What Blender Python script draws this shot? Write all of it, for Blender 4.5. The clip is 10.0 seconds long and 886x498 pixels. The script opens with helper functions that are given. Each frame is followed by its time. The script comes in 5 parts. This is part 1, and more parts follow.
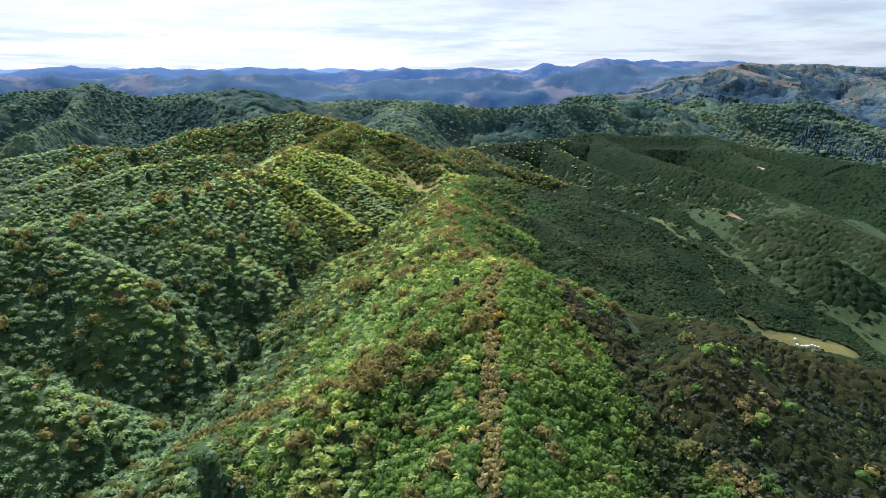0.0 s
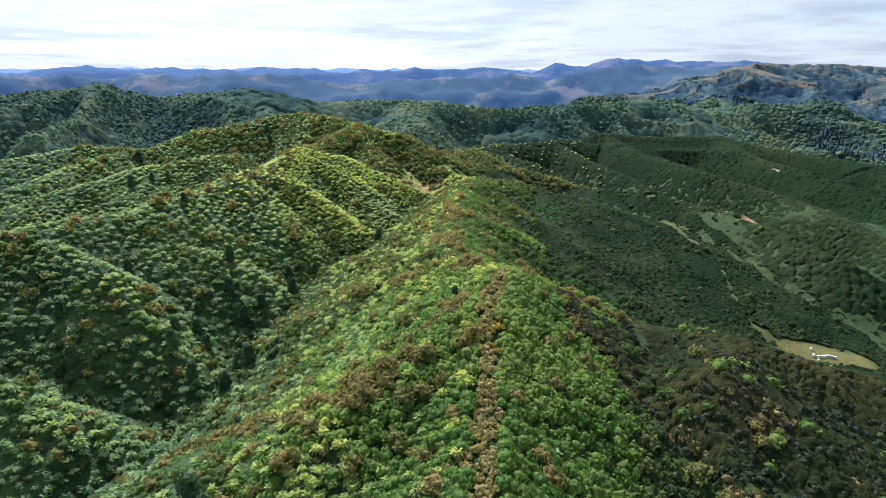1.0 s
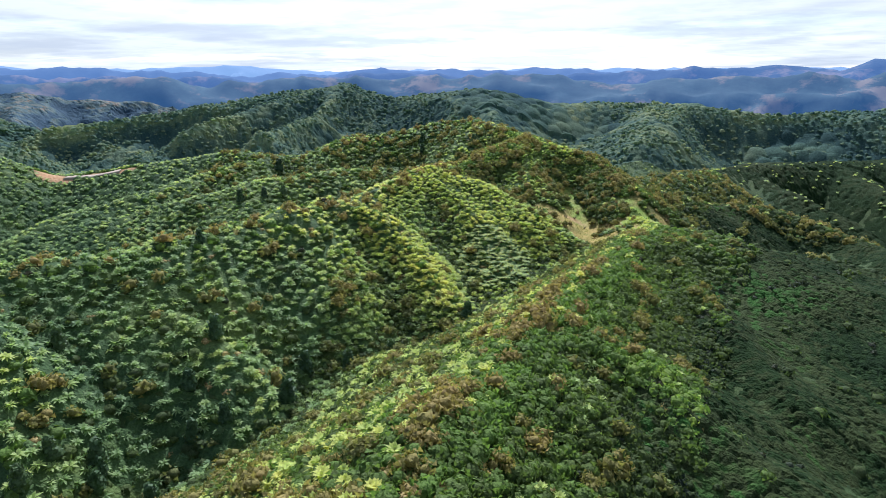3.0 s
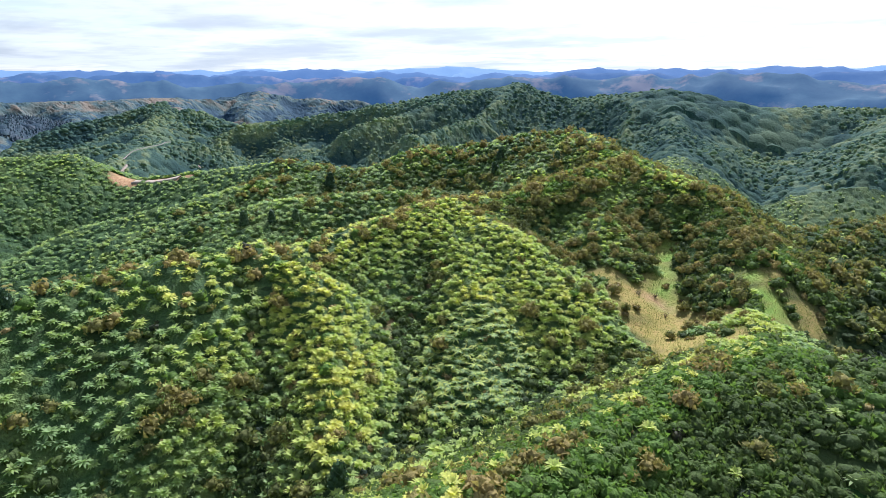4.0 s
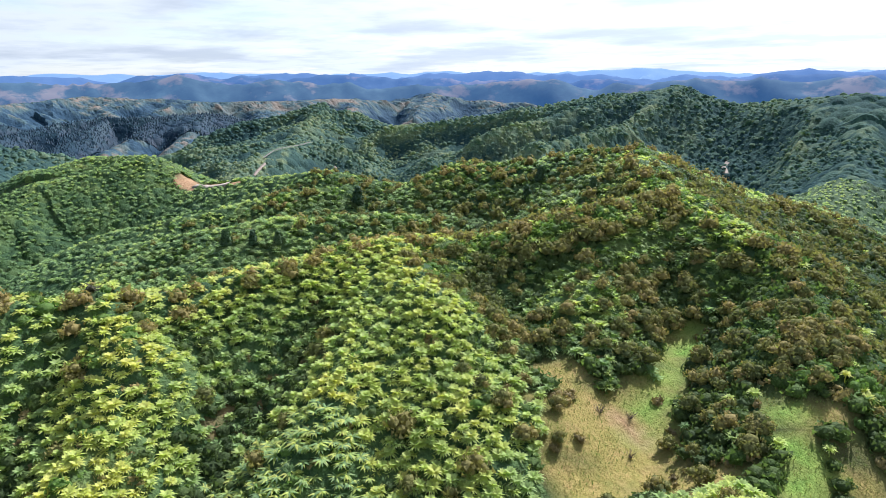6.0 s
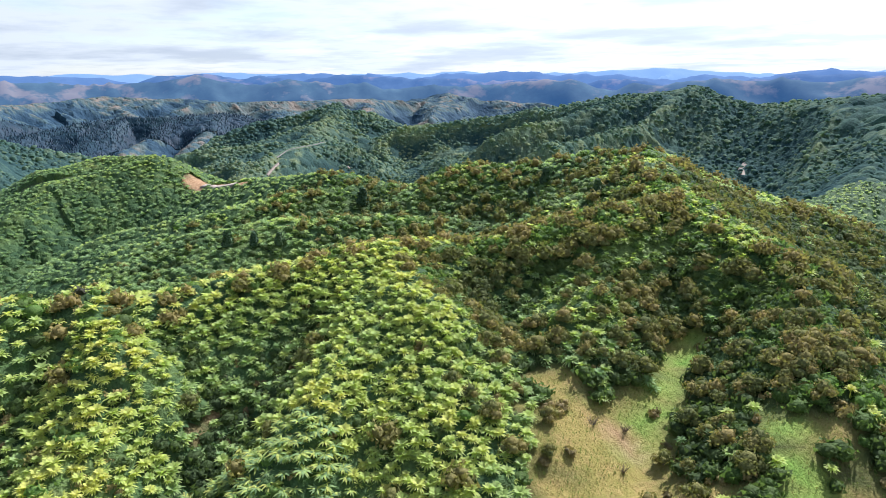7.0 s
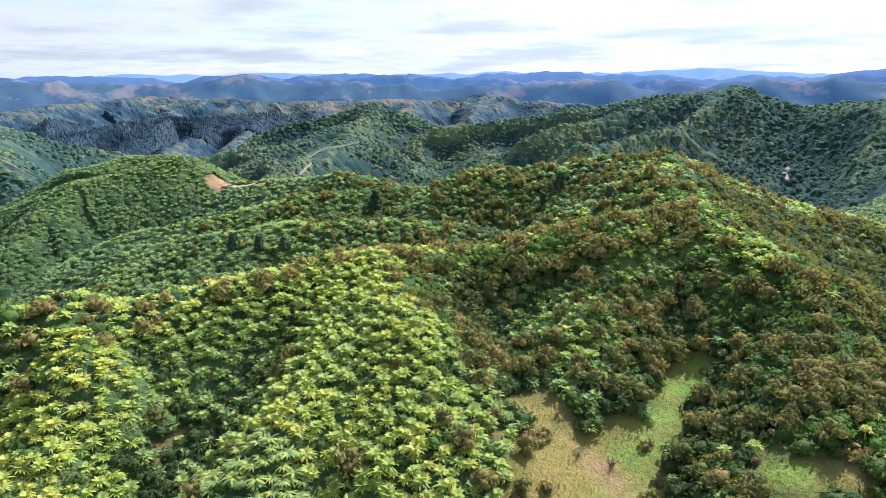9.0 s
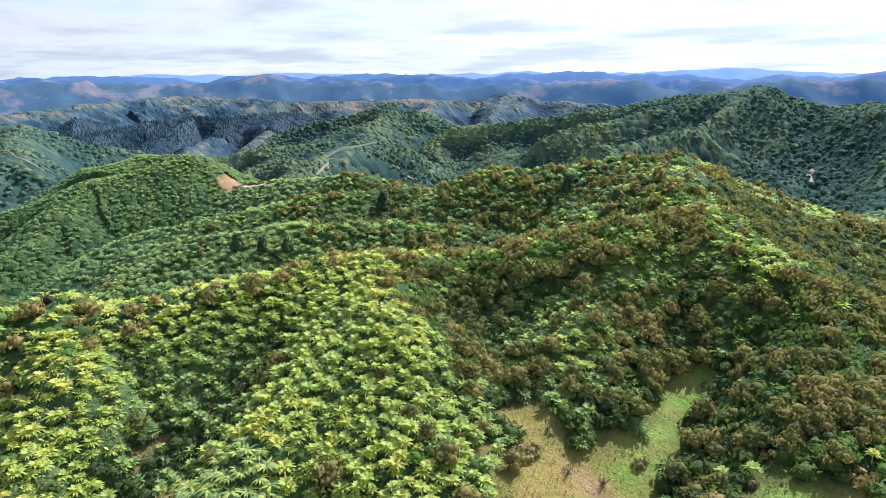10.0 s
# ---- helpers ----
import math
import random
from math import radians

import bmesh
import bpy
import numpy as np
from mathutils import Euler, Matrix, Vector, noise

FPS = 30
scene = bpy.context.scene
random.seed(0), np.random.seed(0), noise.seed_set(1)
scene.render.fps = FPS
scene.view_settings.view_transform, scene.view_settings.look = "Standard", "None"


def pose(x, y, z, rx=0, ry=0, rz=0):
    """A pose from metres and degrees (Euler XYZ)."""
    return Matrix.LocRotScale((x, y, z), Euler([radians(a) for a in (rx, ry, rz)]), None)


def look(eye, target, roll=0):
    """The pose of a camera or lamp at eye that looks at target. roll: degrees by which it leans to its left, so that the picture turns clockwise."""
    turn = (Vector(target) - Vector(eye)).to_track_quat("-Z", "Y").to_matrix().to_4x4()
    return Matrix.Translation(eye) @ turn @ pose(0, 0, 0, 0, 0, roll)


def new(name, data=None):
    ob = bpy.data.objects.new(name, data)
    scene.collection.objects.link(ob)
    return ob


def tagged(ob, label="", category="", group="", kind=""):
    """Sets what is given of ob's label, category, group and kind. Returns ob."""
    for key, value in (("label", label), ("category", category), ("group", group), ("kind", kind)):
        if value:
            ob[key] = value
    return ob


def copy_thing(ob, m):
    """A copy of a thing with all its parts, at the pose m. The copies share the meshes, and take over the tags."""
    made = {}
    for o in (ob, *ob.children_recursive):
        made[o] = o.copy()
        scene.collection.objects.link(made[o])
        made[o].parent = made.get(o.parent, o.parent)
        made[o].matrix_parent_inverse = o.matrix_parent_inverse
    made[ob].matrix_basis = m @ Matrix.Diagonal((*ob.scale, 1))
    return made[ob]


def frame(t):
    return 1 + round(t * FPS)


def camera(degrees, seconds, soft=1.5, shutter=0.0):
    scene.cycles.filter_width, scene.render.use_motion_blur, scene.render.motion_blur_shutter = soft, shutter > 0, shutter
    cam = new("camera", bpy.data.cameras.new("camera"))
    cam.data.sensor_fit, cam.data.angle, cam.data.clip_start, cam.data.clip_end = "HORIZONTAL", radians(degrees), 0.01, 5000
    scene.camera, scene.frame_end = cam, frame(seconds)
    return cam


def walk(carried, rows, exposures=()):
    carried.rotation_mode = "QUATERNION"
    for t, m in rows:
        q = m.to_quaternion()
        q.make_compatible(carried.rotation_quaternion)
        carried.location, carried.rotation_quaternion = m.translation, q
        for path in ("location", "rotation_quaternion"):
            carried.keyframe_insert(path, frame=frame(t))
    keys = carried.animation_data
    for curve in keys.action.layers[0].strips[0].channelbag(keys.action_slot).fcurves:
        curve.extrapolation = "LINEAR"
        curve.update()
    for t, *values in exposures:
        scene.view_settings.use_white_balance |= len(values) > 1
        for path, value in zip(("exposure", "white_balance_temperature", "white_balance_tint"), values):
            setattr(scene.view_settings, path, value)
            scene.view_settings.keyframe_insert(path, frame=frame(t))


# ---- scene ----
# ---- camera: a drone that follows the ridge north and swings to the west ----
cam = camera(69.4, 10.0, soft=0.6)
ROWS = [
    (0.0, 0.00, 0.00, 60.00, 74.30, -0.35, 0.00),
    (0.5, 0.51, 1.12, 59.96, 74.31, -0.36, 0.54),
    (1.0, 1.00, 2.25, 59.92, 74.29, -0.38, 1.07),
    (1.5, 2.07, 4.73, 59.84, 74.30, -0.41, 2.15),
    (2.0, 4.61, 11.03, 59.65, 74.23, -0.40, 5.08),
    (2.5, 8.51, 22.88, 59.35, 74.20, -0.19, 11.79),
    (2.7, 10.02, 28.94, 59.25, 74.21, -0.02, 16.87),
    (3.8, 15.40, 67.74, 58.25, 74.44, 0.47, 41.00),
    (4.0, 15.46, 74.48, 58.08, 74.43, 0.54, 43.64),
    (4.5, 15.52, 88.23, 57.82, 74.65, 0.66, 50.38),
    (5.0, 15.35, 95.87, 57.71, 74.74, 0.70, 56.60),
    (5.5, 15.13, 98.54, 57.68, 74.76, 0.69, 58.76),
    (7.0, 14.80, 101.61, 57.64, 74.81, 0.69, 61.15),
    (7.5, 14.64, 102.63, 57.64, 74.82, 0.70, 62.00),
    (8.0, 14.48, 103.65, 57.63, 74.85, 0.69, 62.86),
    (8.5, 14.28, 104.67, 57.62, 74.85, 0.68, 63.76),
    (9.0, 14.08, 105.69, 57.62, 74.86, 0.69, 64.76),
    (9.5, 13.86, 106.70, 57.61, 74.85, 0.69, 65.73),
    (10.0, 13.63, 107.74, 57.59, 74.88, 0.70, 66.67),
]
walk(cam, [(t, pose(x, y, z, rx, ry, rz)) for t, x, y, z, rx, ry, rz in ROWS],
     exposures=[(0.0, 0.62, 5720, 16), (2.7, 0.62, 5720, 16), (4.5, 0.80, 5720, 16), (10.0, 0.80, 5720, 16)])

# ---- light: high sun from the north-west, bright sky with broken cloud ----
SUN_ELEV, SUN_AZ = 46.0, 26.0          # degrees above the horizon, degrees west of north
sun_dir = Vector((-math.sin(radians(SUN_AZ)) * math.cos(radians(SUN_ELEV)),
                  math.cos(radians(SUN_AZ)) * math.cos(radians(SUN_ELEV)), math.sin(radians(SUN_ELEV))))
sun = new("sun", bpy.data.lights.new("sun", "SUN"))
sun.data.energy, sun.data.angle, sun.data.color = 5.0, radians(0.53), (1.0, 0.97, 0.965)
sun.matrix_world = look(sun_dir * 300, (0, 0, 0))

world = bpy.data.worlds.new("sky")
scene.world = world
world.use_nodes = True
wn, wl = world.node_tree.nodes, world.node_tree.links
wn.clear()
w_out = wn.new("ShaderNodeOutputWorld")
w_bg = wn.new("ShaderNodeBackground")
w_sky = wn.new("ShaderNodeTexSky")
w_sky.sky_type, w_sky.sun_disc = "NISHITA", False
w_sky.dust_density, w_sky.ozone_density = 0.3, 2.0
w_sky.sun_elevation, w_sky.sun_rotation = radians(SUN_ELEV), radians(-SUN_AZ)
w_co = wn.new("ShaderNodeTexCoord")
w_sep = wn.new("ShaderNodeSeparateXYZ")
wl.new(w_co.outputs["Generated"], w_sep.inputs[0])


def wmath(op, a, b=None):
    n = wn.new("ShaderNodeMath")
    n.operation = op
    for i, v in enumerate((a, b)):
        if v is None:
            continue
        if isinstance(v, (int, float)):
            n.inputs[i].default_value = v
        else:
            wl.new(v, n.inputs[i])
    return n.outputs[0]


# clouds lie on a flat layer: direction divided by its height gives the place on the layer
lift = wmath("MAXIMUM", wmath("ADD", w_sep.outputs["Z"], 0.07), 0.02)
w_comb = wn.new("ShaderNodeCombineXYZ")
wl.new(wmath("DIVIDE", w_sep.outputs["X"], lift), w_comb.inputs[0])
wl.new(wmath("DIVIDE", w_sep.outputs["Y"], lift), w_comb.inputs[1])


def cloud_mask(scale, low, high, seed):
    m = wn.new("ShaderNodeMapping")
    m.inputs["Location"].default_value = (seed, seed * 0.7, seed * 1.3)
    m.inputs["Scale"].default_value = (scale, scale, scale)
    wl.new(w_comb.outputs[0], m.inputs["Vector"])
    n = wn.new("ShaderNodeTexNoise")
    n.inputs["Scale"].default_value, n.inputs["Detail"].default_value = 1.0, 6.0
    n.inputs["Roughness"].default_value = 0.55
    wl.new(m.outputs[0], n.inputs["Vector"])
    r = wn.new("ShaderNodeMapRange")
    r.interpolation_type = "SMOOTHSTEP"
    r.inputs["From Min"].default_value, r.inputs["From Max"].default_value = low, high
    wl.new(n.outputs["Fac"], r.inputs["Value"])
    return r.outputs[0]


def wmix(fac, a, b):
    n = wn.new("ShaderNodeMix")
    n.data_type = "RGBA"
    for s, v in ((n.inputs[0], fac), (n.inputs[6], a), (n.inputs[7], b)):
        if isinstance(v, (tuple, float)):
            s.default_value = v
        else:
            wl.new(v, s)
    return n.outputs[2]


w_scale = wn.new("ShaderNodeVectorMath")
w_scale.operation = "SCALE"
w_scale.inputs["Scale"].default_value = 0.12
wl.new(w_sky.outputs[0], w_scale.inputs[0])
# white cloud thickens towards the horizon, where the layer is seen edge on
bank = wn.new("ShaderNodeMapRange")
bank.inputs["From Min"].default_value, bank.inputs["From Max"].default_value = 0.0, 0.55
bank.inputs["To Min"].default_value, bank.inputs["To Max"].default_value = 0.62, -0.38
wl.new(w_sep.outputs["Z"], bank.inputs["Value"])
white = wmath("MINIMUM", wmath("MAXIMUM", wmath("ADD", cloud_mask(0.26, 0.40, 0.62, 3.0), bank.outputs[0]), 0.0), 1.0)
w_dot = wn.new("ShaderNodeVectorMath")
w_dot.operation = "DOT_PRODUCT"
wl.new(w_co.outputs["Generated"], w_dot.inputs[0])
w_dot.inputs[1].default_value = sun_dir
# thin cloud scatters more light forward, so it is whiter under the sun
forward = wmath("ADD", 0.72, wmath("MULTIPLY", wmath("POWER", wmath("MAXIMUM", w_dot.outputs["Value"], 0.0), 3.0), 0.75))
w_col = wmix(white, w_scale.outputs[0], (0.67, 0.71, 0.69, 1.0))
w_col = wmix(wmath("MULTIPLY", cloud_mask(0.5, 0.47, 0.68, 11.0), 0.72), w_col, (0.41, 0.46, 0.495, 1.0))
w_col = wmix(wmath("MULTIPLY", cloud_mask(1.9, 0.46, 0.68, 5.0), 0.32), w_col, (0.44, 0.495, 0.535, 1.0))
w_lit = wn.new("ShaderNodeVectorMath")
w_lit.operation = "SCALE"
wl.new(w_col, w_lit.inputs[0])
wl.new(forward, w_lit.inputs["Scale"])
wl.new(w_lit.outputs[0], w_bg.inputs["Color"])
w_bg.inputs["Strength"].default_value = 1.0
wl.new(w_bg.outputs[0], w_out.inputs[0])
# ---- the land: ridges (crest points x, y, z), each with the fall of its sides and the roundness of its crest ----
RIDGES = []


def ridge(fall, roundness, *crest):
    RIDGES.append((fall, roundness, crest))


ridge(0.63, 1.5, (1, -30, 29), (1.6, 5, 34.5), (2.5, 27, 39.5), (3, 34, 41.1), (3.5, 44, 44.1), (4.9, 49.5, 45), (2.7, 54, 43.9), (0.8, 66, 43), (1, 78, 42.5), (2.1, 90, 42.1), (2.7, 104, 40.7), (4.7, 114.1, 41), (1, 124, 39.9), (-2.2, 132.7, 42.5), (-9.4, 141.2, 45.2), (-19.3, 141.8, 47.8), (-28, 147, 49.5), (-33.9, 153, 49.1))  # main
ridge(0.61, 1.5, (3, 43, 43.9), (-1.5, 39.8, 41.6), (-4.9, 37.7, 40.3), (-10, 38, 37.8), (-14, 40, 35), (-19, 44, 30))  # spur_sw
ridge(0.60, 1.5, (2, 14, 37), (-6, 20, 38), (-13, 30, 36), (-19, 34, 31.5))  # spur_sw2
ridge(0.72, 1.0, (1, 62, 43), (-6, 60, 39.7), (-12.9, 60, 35.7), (-18, 62, 32.4))  # spur_mw
ridge(0.59, 1.2, (0.9, 79.1, 42.8), (-4.9, 82.2, 39.2), (-10, 82, 36.7))  # spur_mw2
ridge(0.62, 1.2, (4.9, 49.5, 44.9), (10.8, 52.5, 42.2), (16, 51.5, 40.1), (22, 49, 39.8), (29, 47, 38.5), (38, 47, 36.4), (52, 46, 32))  # brown
ridge(0.51, 1.5, (22, 49, 39.8), (19, 42.2, 40.1), (18, 34, 37), (18, 24, 32))  # brown_s
ridge(0.58, 1.2, (1, 78, 42.5), (7, 78, 41.3), (15, 74.5, 38.1), (24, 70, 34), (33, 66, 30))  # green_e
ridge(0.55, 1.2, (4.7, 114.1, 41.1), (8, 104, 39.3), (12, 95, 38), (17.4, 86.6, 35.9), (24, 80, 32.2), (30, 75, 30))  # green_e2
ridge(0.68, 1.8, (-95, 20, 38), (-62, 50, 41.9), (-45, 68, 42.8), (-40, 76, 42.8), (-34.9, 84, 43), (-32.1, 94, 44.4), (-30.2, 101.1, 43.4), (-28.2, 117, 45), (-26, 126, 44.8), (-21.1, 136, 47.1), (-19.3, 141.8, 47.8))  # west
ridge(0.72, 1.3, (-62, 50, 42), (-48, 48, 38), (-36.1, 50, 33.7), (-24, 47, 30.1))  # w0
ridge(0.86, 1.0, (-45, 68, 42.8), (-36.1, 64.2, 40.4), (-30.2, 61, 36), (-24, 58, 32))  # w1
ridge(0.80, 1.0, (-37, 81, 43.5), (-30.7, 76.1, 38.8), (-24.3, 75.9, 36.7), (-20, 75, 34))  # w2
ridge(0.80, 1.0, (-31, 100, 44.7), (-24.8, 100.9, 43.1), (-20.1, 99.4, 40.4), (-14.2, 94.9, 37.2), (-9, 92, 35.7))  # w3
ridge(0.74, 1.0, (-28.2, 117, 45), (-19.4, 114.6, 42.4), (-13.9, 109.2, 40.1), (-11.1, 105.1, 38.1), (-6.1, 100.1, 34.2))  # w4
ridge(0.52, 1.2, (-27, 119.5, 45.3), (-19.8, 118.5, 43.8), (-13, 117, 40.9), (-8, 116, 39))  # w5
ridge(0.55, 1.5, (-21.1, 136, 47.1), (-16.4, 129.8, 43.6), (-12.2, 124.9, 40.9), (-9, 121, 39.6))  # w6
ridge(0.58, 2.0, (-33.9, 153, 49.1), (-45, 149, 47.4), (-54.8, 143.7, 46.3), (-66, 139, 42.5), (-75.1, 131.2, 43.6), (-90, 124, 41.4), (-104.9, 119, 39.1), (-116.1, 112.1, 43.4), (-128, 104, 43), (-150, 92, 36))  # range
ridge(0.43, 1.5, (-40, 151, 48.5), (-42.2, 140.1, 42), (-48.4, 128.2, 42.5), (-56.1, 120.4, 41.5), (-66, 111, 38.5), (-78, 102, 35.5))  # range_s1
ridge(0.50, 1.5, (-66, 139, 42.5), (-70, 125, 42), (-74, 113, 39.4), (-84, 104, 36.5))  # range_s2
ridge(0.55, 2.5, (-116.1, 112.1, 43.4), (-118, 96, 39.8), (-121, 82, 35))  # dome
ridge(0.27, 3, (4.7, 114.1, 41), (-1.1, 117.8, 38.2), (-5.1, 122.1, 37), (-10.1, 130.1, 40))  # saddle
ridge(0.60, 1.5, (-2, 135, 41.9), (8, 148, 38.5), (20, 158, 35.7), (29.9, 151, 33.6), (41, 132, 35.6), (52, 118, 34.7), (60, 98, 32), (66, 88, 26))  # north_e
ridge(0.56, 2, (-2, 150, 41), (12, 205, 36), (34, 225, 36), (57, 243, 37), (98, 240, 36.5), (126, 193, 33), (150, 160, 30))  # far_e
ridge(0.58, 1.8, (57, 243, 37), (60, 215, 34.5), (70, 185, 32), (84, 160, 30), (92, 130, 26))  # far_e2
ridge(0.58, 1.8, (98, 240, 36.5), (98, 205, 33), (104, 170, 31), (112, 140, 27))  # far_e3
ridge(0.58, 1.5, (12, 205, 36), (24, 190, 33.5), (34, 176, 30), (44, 162, 26))  # far_e4
ridge(0.58, 1.5, (34, 225, 36), (42, 205, 33.5), (52, 186, 30), (60, 160, 25))  # far_e5
ridge(0.58, 1.5, (126, 193, 33), (112, 188, 29), (100, 176, 24))  # far_e6
ridge(0.58, 1.5, (126, 193, 33), (128, 165, 29.5), (126, 140, 25), (118, 118, 20))  # far_e7
ridge(0.58, 1.5, (41, 132, 35.6), (33, 124, 31), (28, 114, 27), (27, 104, 23))  # north_e1
ridge(0.58, 1.5, (52, 118, 34.7), (46, 108, 30), (44, 96, 26), (43, 84, 22))  # north_e2
ridge(0.55, 2.5, (-300, 250, 31), (-250, 285, 39), (-205, 305, 47), (-173, 321, 52.1), (-150, 329.9, 44.4), (-103, 332, 49), (-70, 340, 43), (-25, 353, 44.5), (20, 352, 40), (60, 360, 41), (120, 390, 39))  # hillH
ridge(0.55, 2.2, (-173, 321, 52.2), (-164, 284.2, 39.2), (-160, 242.9, 34.1), (-150, 230, 35.7), (-140, 215, 28))  # hillH_s1
ridge(0.55, 2.2, (-173, 321, 52.2), (-195, 280, 42), (-205, 245, 34))  # hillH_s2
ridge(0.55, 2.2, (-103, 332, 49), (-80, 290, 40), (-62, 250, 34), (-50, 215, 30))  # hillH_s3
ridge(0.55, 2.2, (-25, 353, 44.5), (-22, 310, 40), (-18, 270, 35))  # hillH_s4
ridge(0.50, 2, (-33.9, 153, 49.1), (-33, 170, 43.4), (-33, 181, 40.6), (-40, 205, 34))  # peak_n
ridge(0.50, 2, (-118, 96, 39.8), (-108, 91, 36.9), (-98, 87, 33.7))  # dome_e
ridge(0.50, 3, (-260, 60, 42.8), (-183, 71, 40.2), (-160, 82, 32.8), (-150, 88, 28.8))  # lefthill
ridge(0.50, 3, (-387, 195, 31), (-377, 214, 34), (-365, 236, 41.5), (-345, 225, 37), (-320, 212, 32), (-303, 199, 27.5), (-262, 193, 29.5), (-246, 168, 27.5), (-225, 150, 23))  # hillK
ridge(0.50, 3, (-262, 193, 29.5), (-276, 146, 28.5), (-290, 115, 22))  # hillK_s
ridge(0.50, 3, (-365, 236, 41.5), (-340, 258, 27), (-325, 270, 20))  # hillK_n
ridge(0.45, 3, (-330, 216, 34), (-318, 180, 26), (-310, 150, 19))  # hillK_e
ridge(0.42, 3, (-534, 227, 23), (-553, 203, 28), (-573, 167, 25.5), (-596, 132, 26), (-586, 96, 22), (-545, 64, 18), (-482, 44, 13), (-431, 38, 8))  # pine
ridge(0.42, 3, (-573, 167, 25.5), (-520, 150, 17), (-470, 120, 9))  # pine_e1
ridge(0.42, 3, (-596, 132, 26), (-540, 110, 16), (-490, 90, 8))  # pine_e2
ridge(0.42, 3, (-553, 203, 28), (-500, 185, 20), (-455, 160, 11))  # pine_e3
ridge(0.38, 5, (-595, -9, 31), (-661, 22, 34), (-725, 64, 37), (-786, 118, 40), (-782, 190, 36), (-773, 253, 30), (-762, 305, 30), (-774, 428, 30), (-802, 489, 22), (-787, 551, 34), (-750, 584, 24), (-660, 627, 21))  # outer_west
ridge(0.38, 4, (-786, 118, 40), (-720, 140, 26), (-670, 150, 14))  # outer_s1
ridge(0.38, 4, (-725, 64, 37), (-690, 90, 24), (-650, 95, 12))  # outer_s2
ridge(0.38, 4, (-762, 305, 30), (-700, 290, 20), (-640, 270, 10))  # outer_s3
ridge(0.38, 4, (-787, 551, 34), (-720, 500, 22), (-650, 450, 10))  # outer_s4
ridge(0.38, 4, (-774, 428, 30), (-690, 390, 17), (-620, 360, 8))  # outer_s5
ridge(0.40, 4, (93, 389, 42), (126, 401, 42), (165, 408, 35), (195, 439, 38), (250, 456, 38))  # mid_ne
ridge(0.42, 4, (107, 550, 38), (138, 543, 41), (174, 553, 44), (209, 562, 55), (245, 570, 65), (273, 579, 65.5), (342, 588, 66), (388, 583, 64), (520, 520, 62), (700, 400, 58))  # tanhill
ridge(0.42, 4, (245, 570, 65), (262, 540, 58), (275, 520, 50), (262, 480, 41), (250, 456, 37))  # tanhill_s
ridge(0.42, 4, (209, 562, 55), (205, 520, 43), (200, 480, 34))  # tanhill_s1
ridge(0.42, 4, (342, 588, 66), (345, 530, 52), (335, 470, 40), (320, 410, 27))  # tanhill_s2
ridge(0.42, 4, (388, 583, 64), (400, 510, 50), (390, 440, 36))  # tanhill_s3


def value_noise(x, y, size, seed):
    """Smooth noise in -1 to 1 with features of about that size."""
    u, v = np.asarray(x, float) / size + seed * 17.31, np.asarray(y, float) / size + seed * 9.17
    i, j = np.floor(u), np.floor(v)
    a, b = u - i, v - j
    a, b = a * a * (3 - 2 * a), b * b * (3 - 2 * b)

    def rnd(p, q):
        s = np.sin(p * 127.1 + q * 311.7 + seed * 74.7) * 43758.5453
        return (s - np.floor(s)) * 2 - 1
    return ((rnd(i, j) * (1 - a) + rnd(i + 1, j) * a) * (1 - b) + (rnd(i, j + 1) * (1 - a) + rnd(i + 1, j + 1) * a) * b)


def crest_height(x, y, fall, roundness, crest):
    h, drop = np.full(x.shape, -1e9), np.zeros(x.shape)
    for (x0, y0, z0), (x1, y1, z1) in zip(crest[:-1], crest[1:]):
        dx, dy = x1 - x0, y1 - y0
        s = np.clip(((x - x0) * dx + (y - y0) * dy) / (dx * dx + dy * dy), 0, 1)
        d = np.hypot(x - x0 - s * dx, y - y0 - s * dy)
        down = fall * (np.sqrt(d * d + roundness * roundness) - roundness)
        q = z0 + s * (z1 - z0) - down
        drop = np.where(q > h, down, drop)
        h = np.maximum(h, q)
    return h, drop


def land(x, y, rough=1.0):
    """Height of the ground at x, y (arrays)."""
    x, y = np.asarray(x, float), np.asarray(y, float)
    r = np.hypot(x + 10, y - 90)
    floor_z = 25 - 0.07 * np.clip(r - 60, 0, 600) - 9 * np.clip((x - 20) / 50, 0, 1) * np.clip((y - 40) / 60, 0, 1)
    both = [crest_height(x, y, *q) for q in RIDGES]
    hs = np.array([floor_z] + [q[0] for q in both])
    m = hs.max(0)
    drop = np.take_along_axis(np.array([np.full(x.shape, 9.0)] + [q[1] for q in both]), hs.argmax(0)[None], 0)[0]
    h = m + 0.3 * np.log(np.exp(np.maximum((hs - m) / 0.3, -60)).sum(0))
    near = 1 / (1 + (r / 150) ** 2)
    far = 1 - near
    side = np.clip(drop / 6, 0, 1) * np.clip((r - 70) / 60, 0, 1)
    h += rough * (1 + 0.25 * np.clip((r - 180) / 100, 0, 1)) * side * (5.0 * (0.6 - 2 * np.abs(value_noise(x, y, 62, 5))) + 3.2 * (0.6 - 2 * np.abs(value_noise(x + 0.4 * y, y, 27, 6))))   # spurs and gullies down the far hills
    h += rough * (0.55 * value_noise(x, y, 9, 1) + 0.30 * value_noise(x, y, 4, 2)) * near
    h += rough * (0.8 * value_noise(x, y, 14, 3) + 1.0 * value_noise(x, y, 24, 4)) * far
    return h


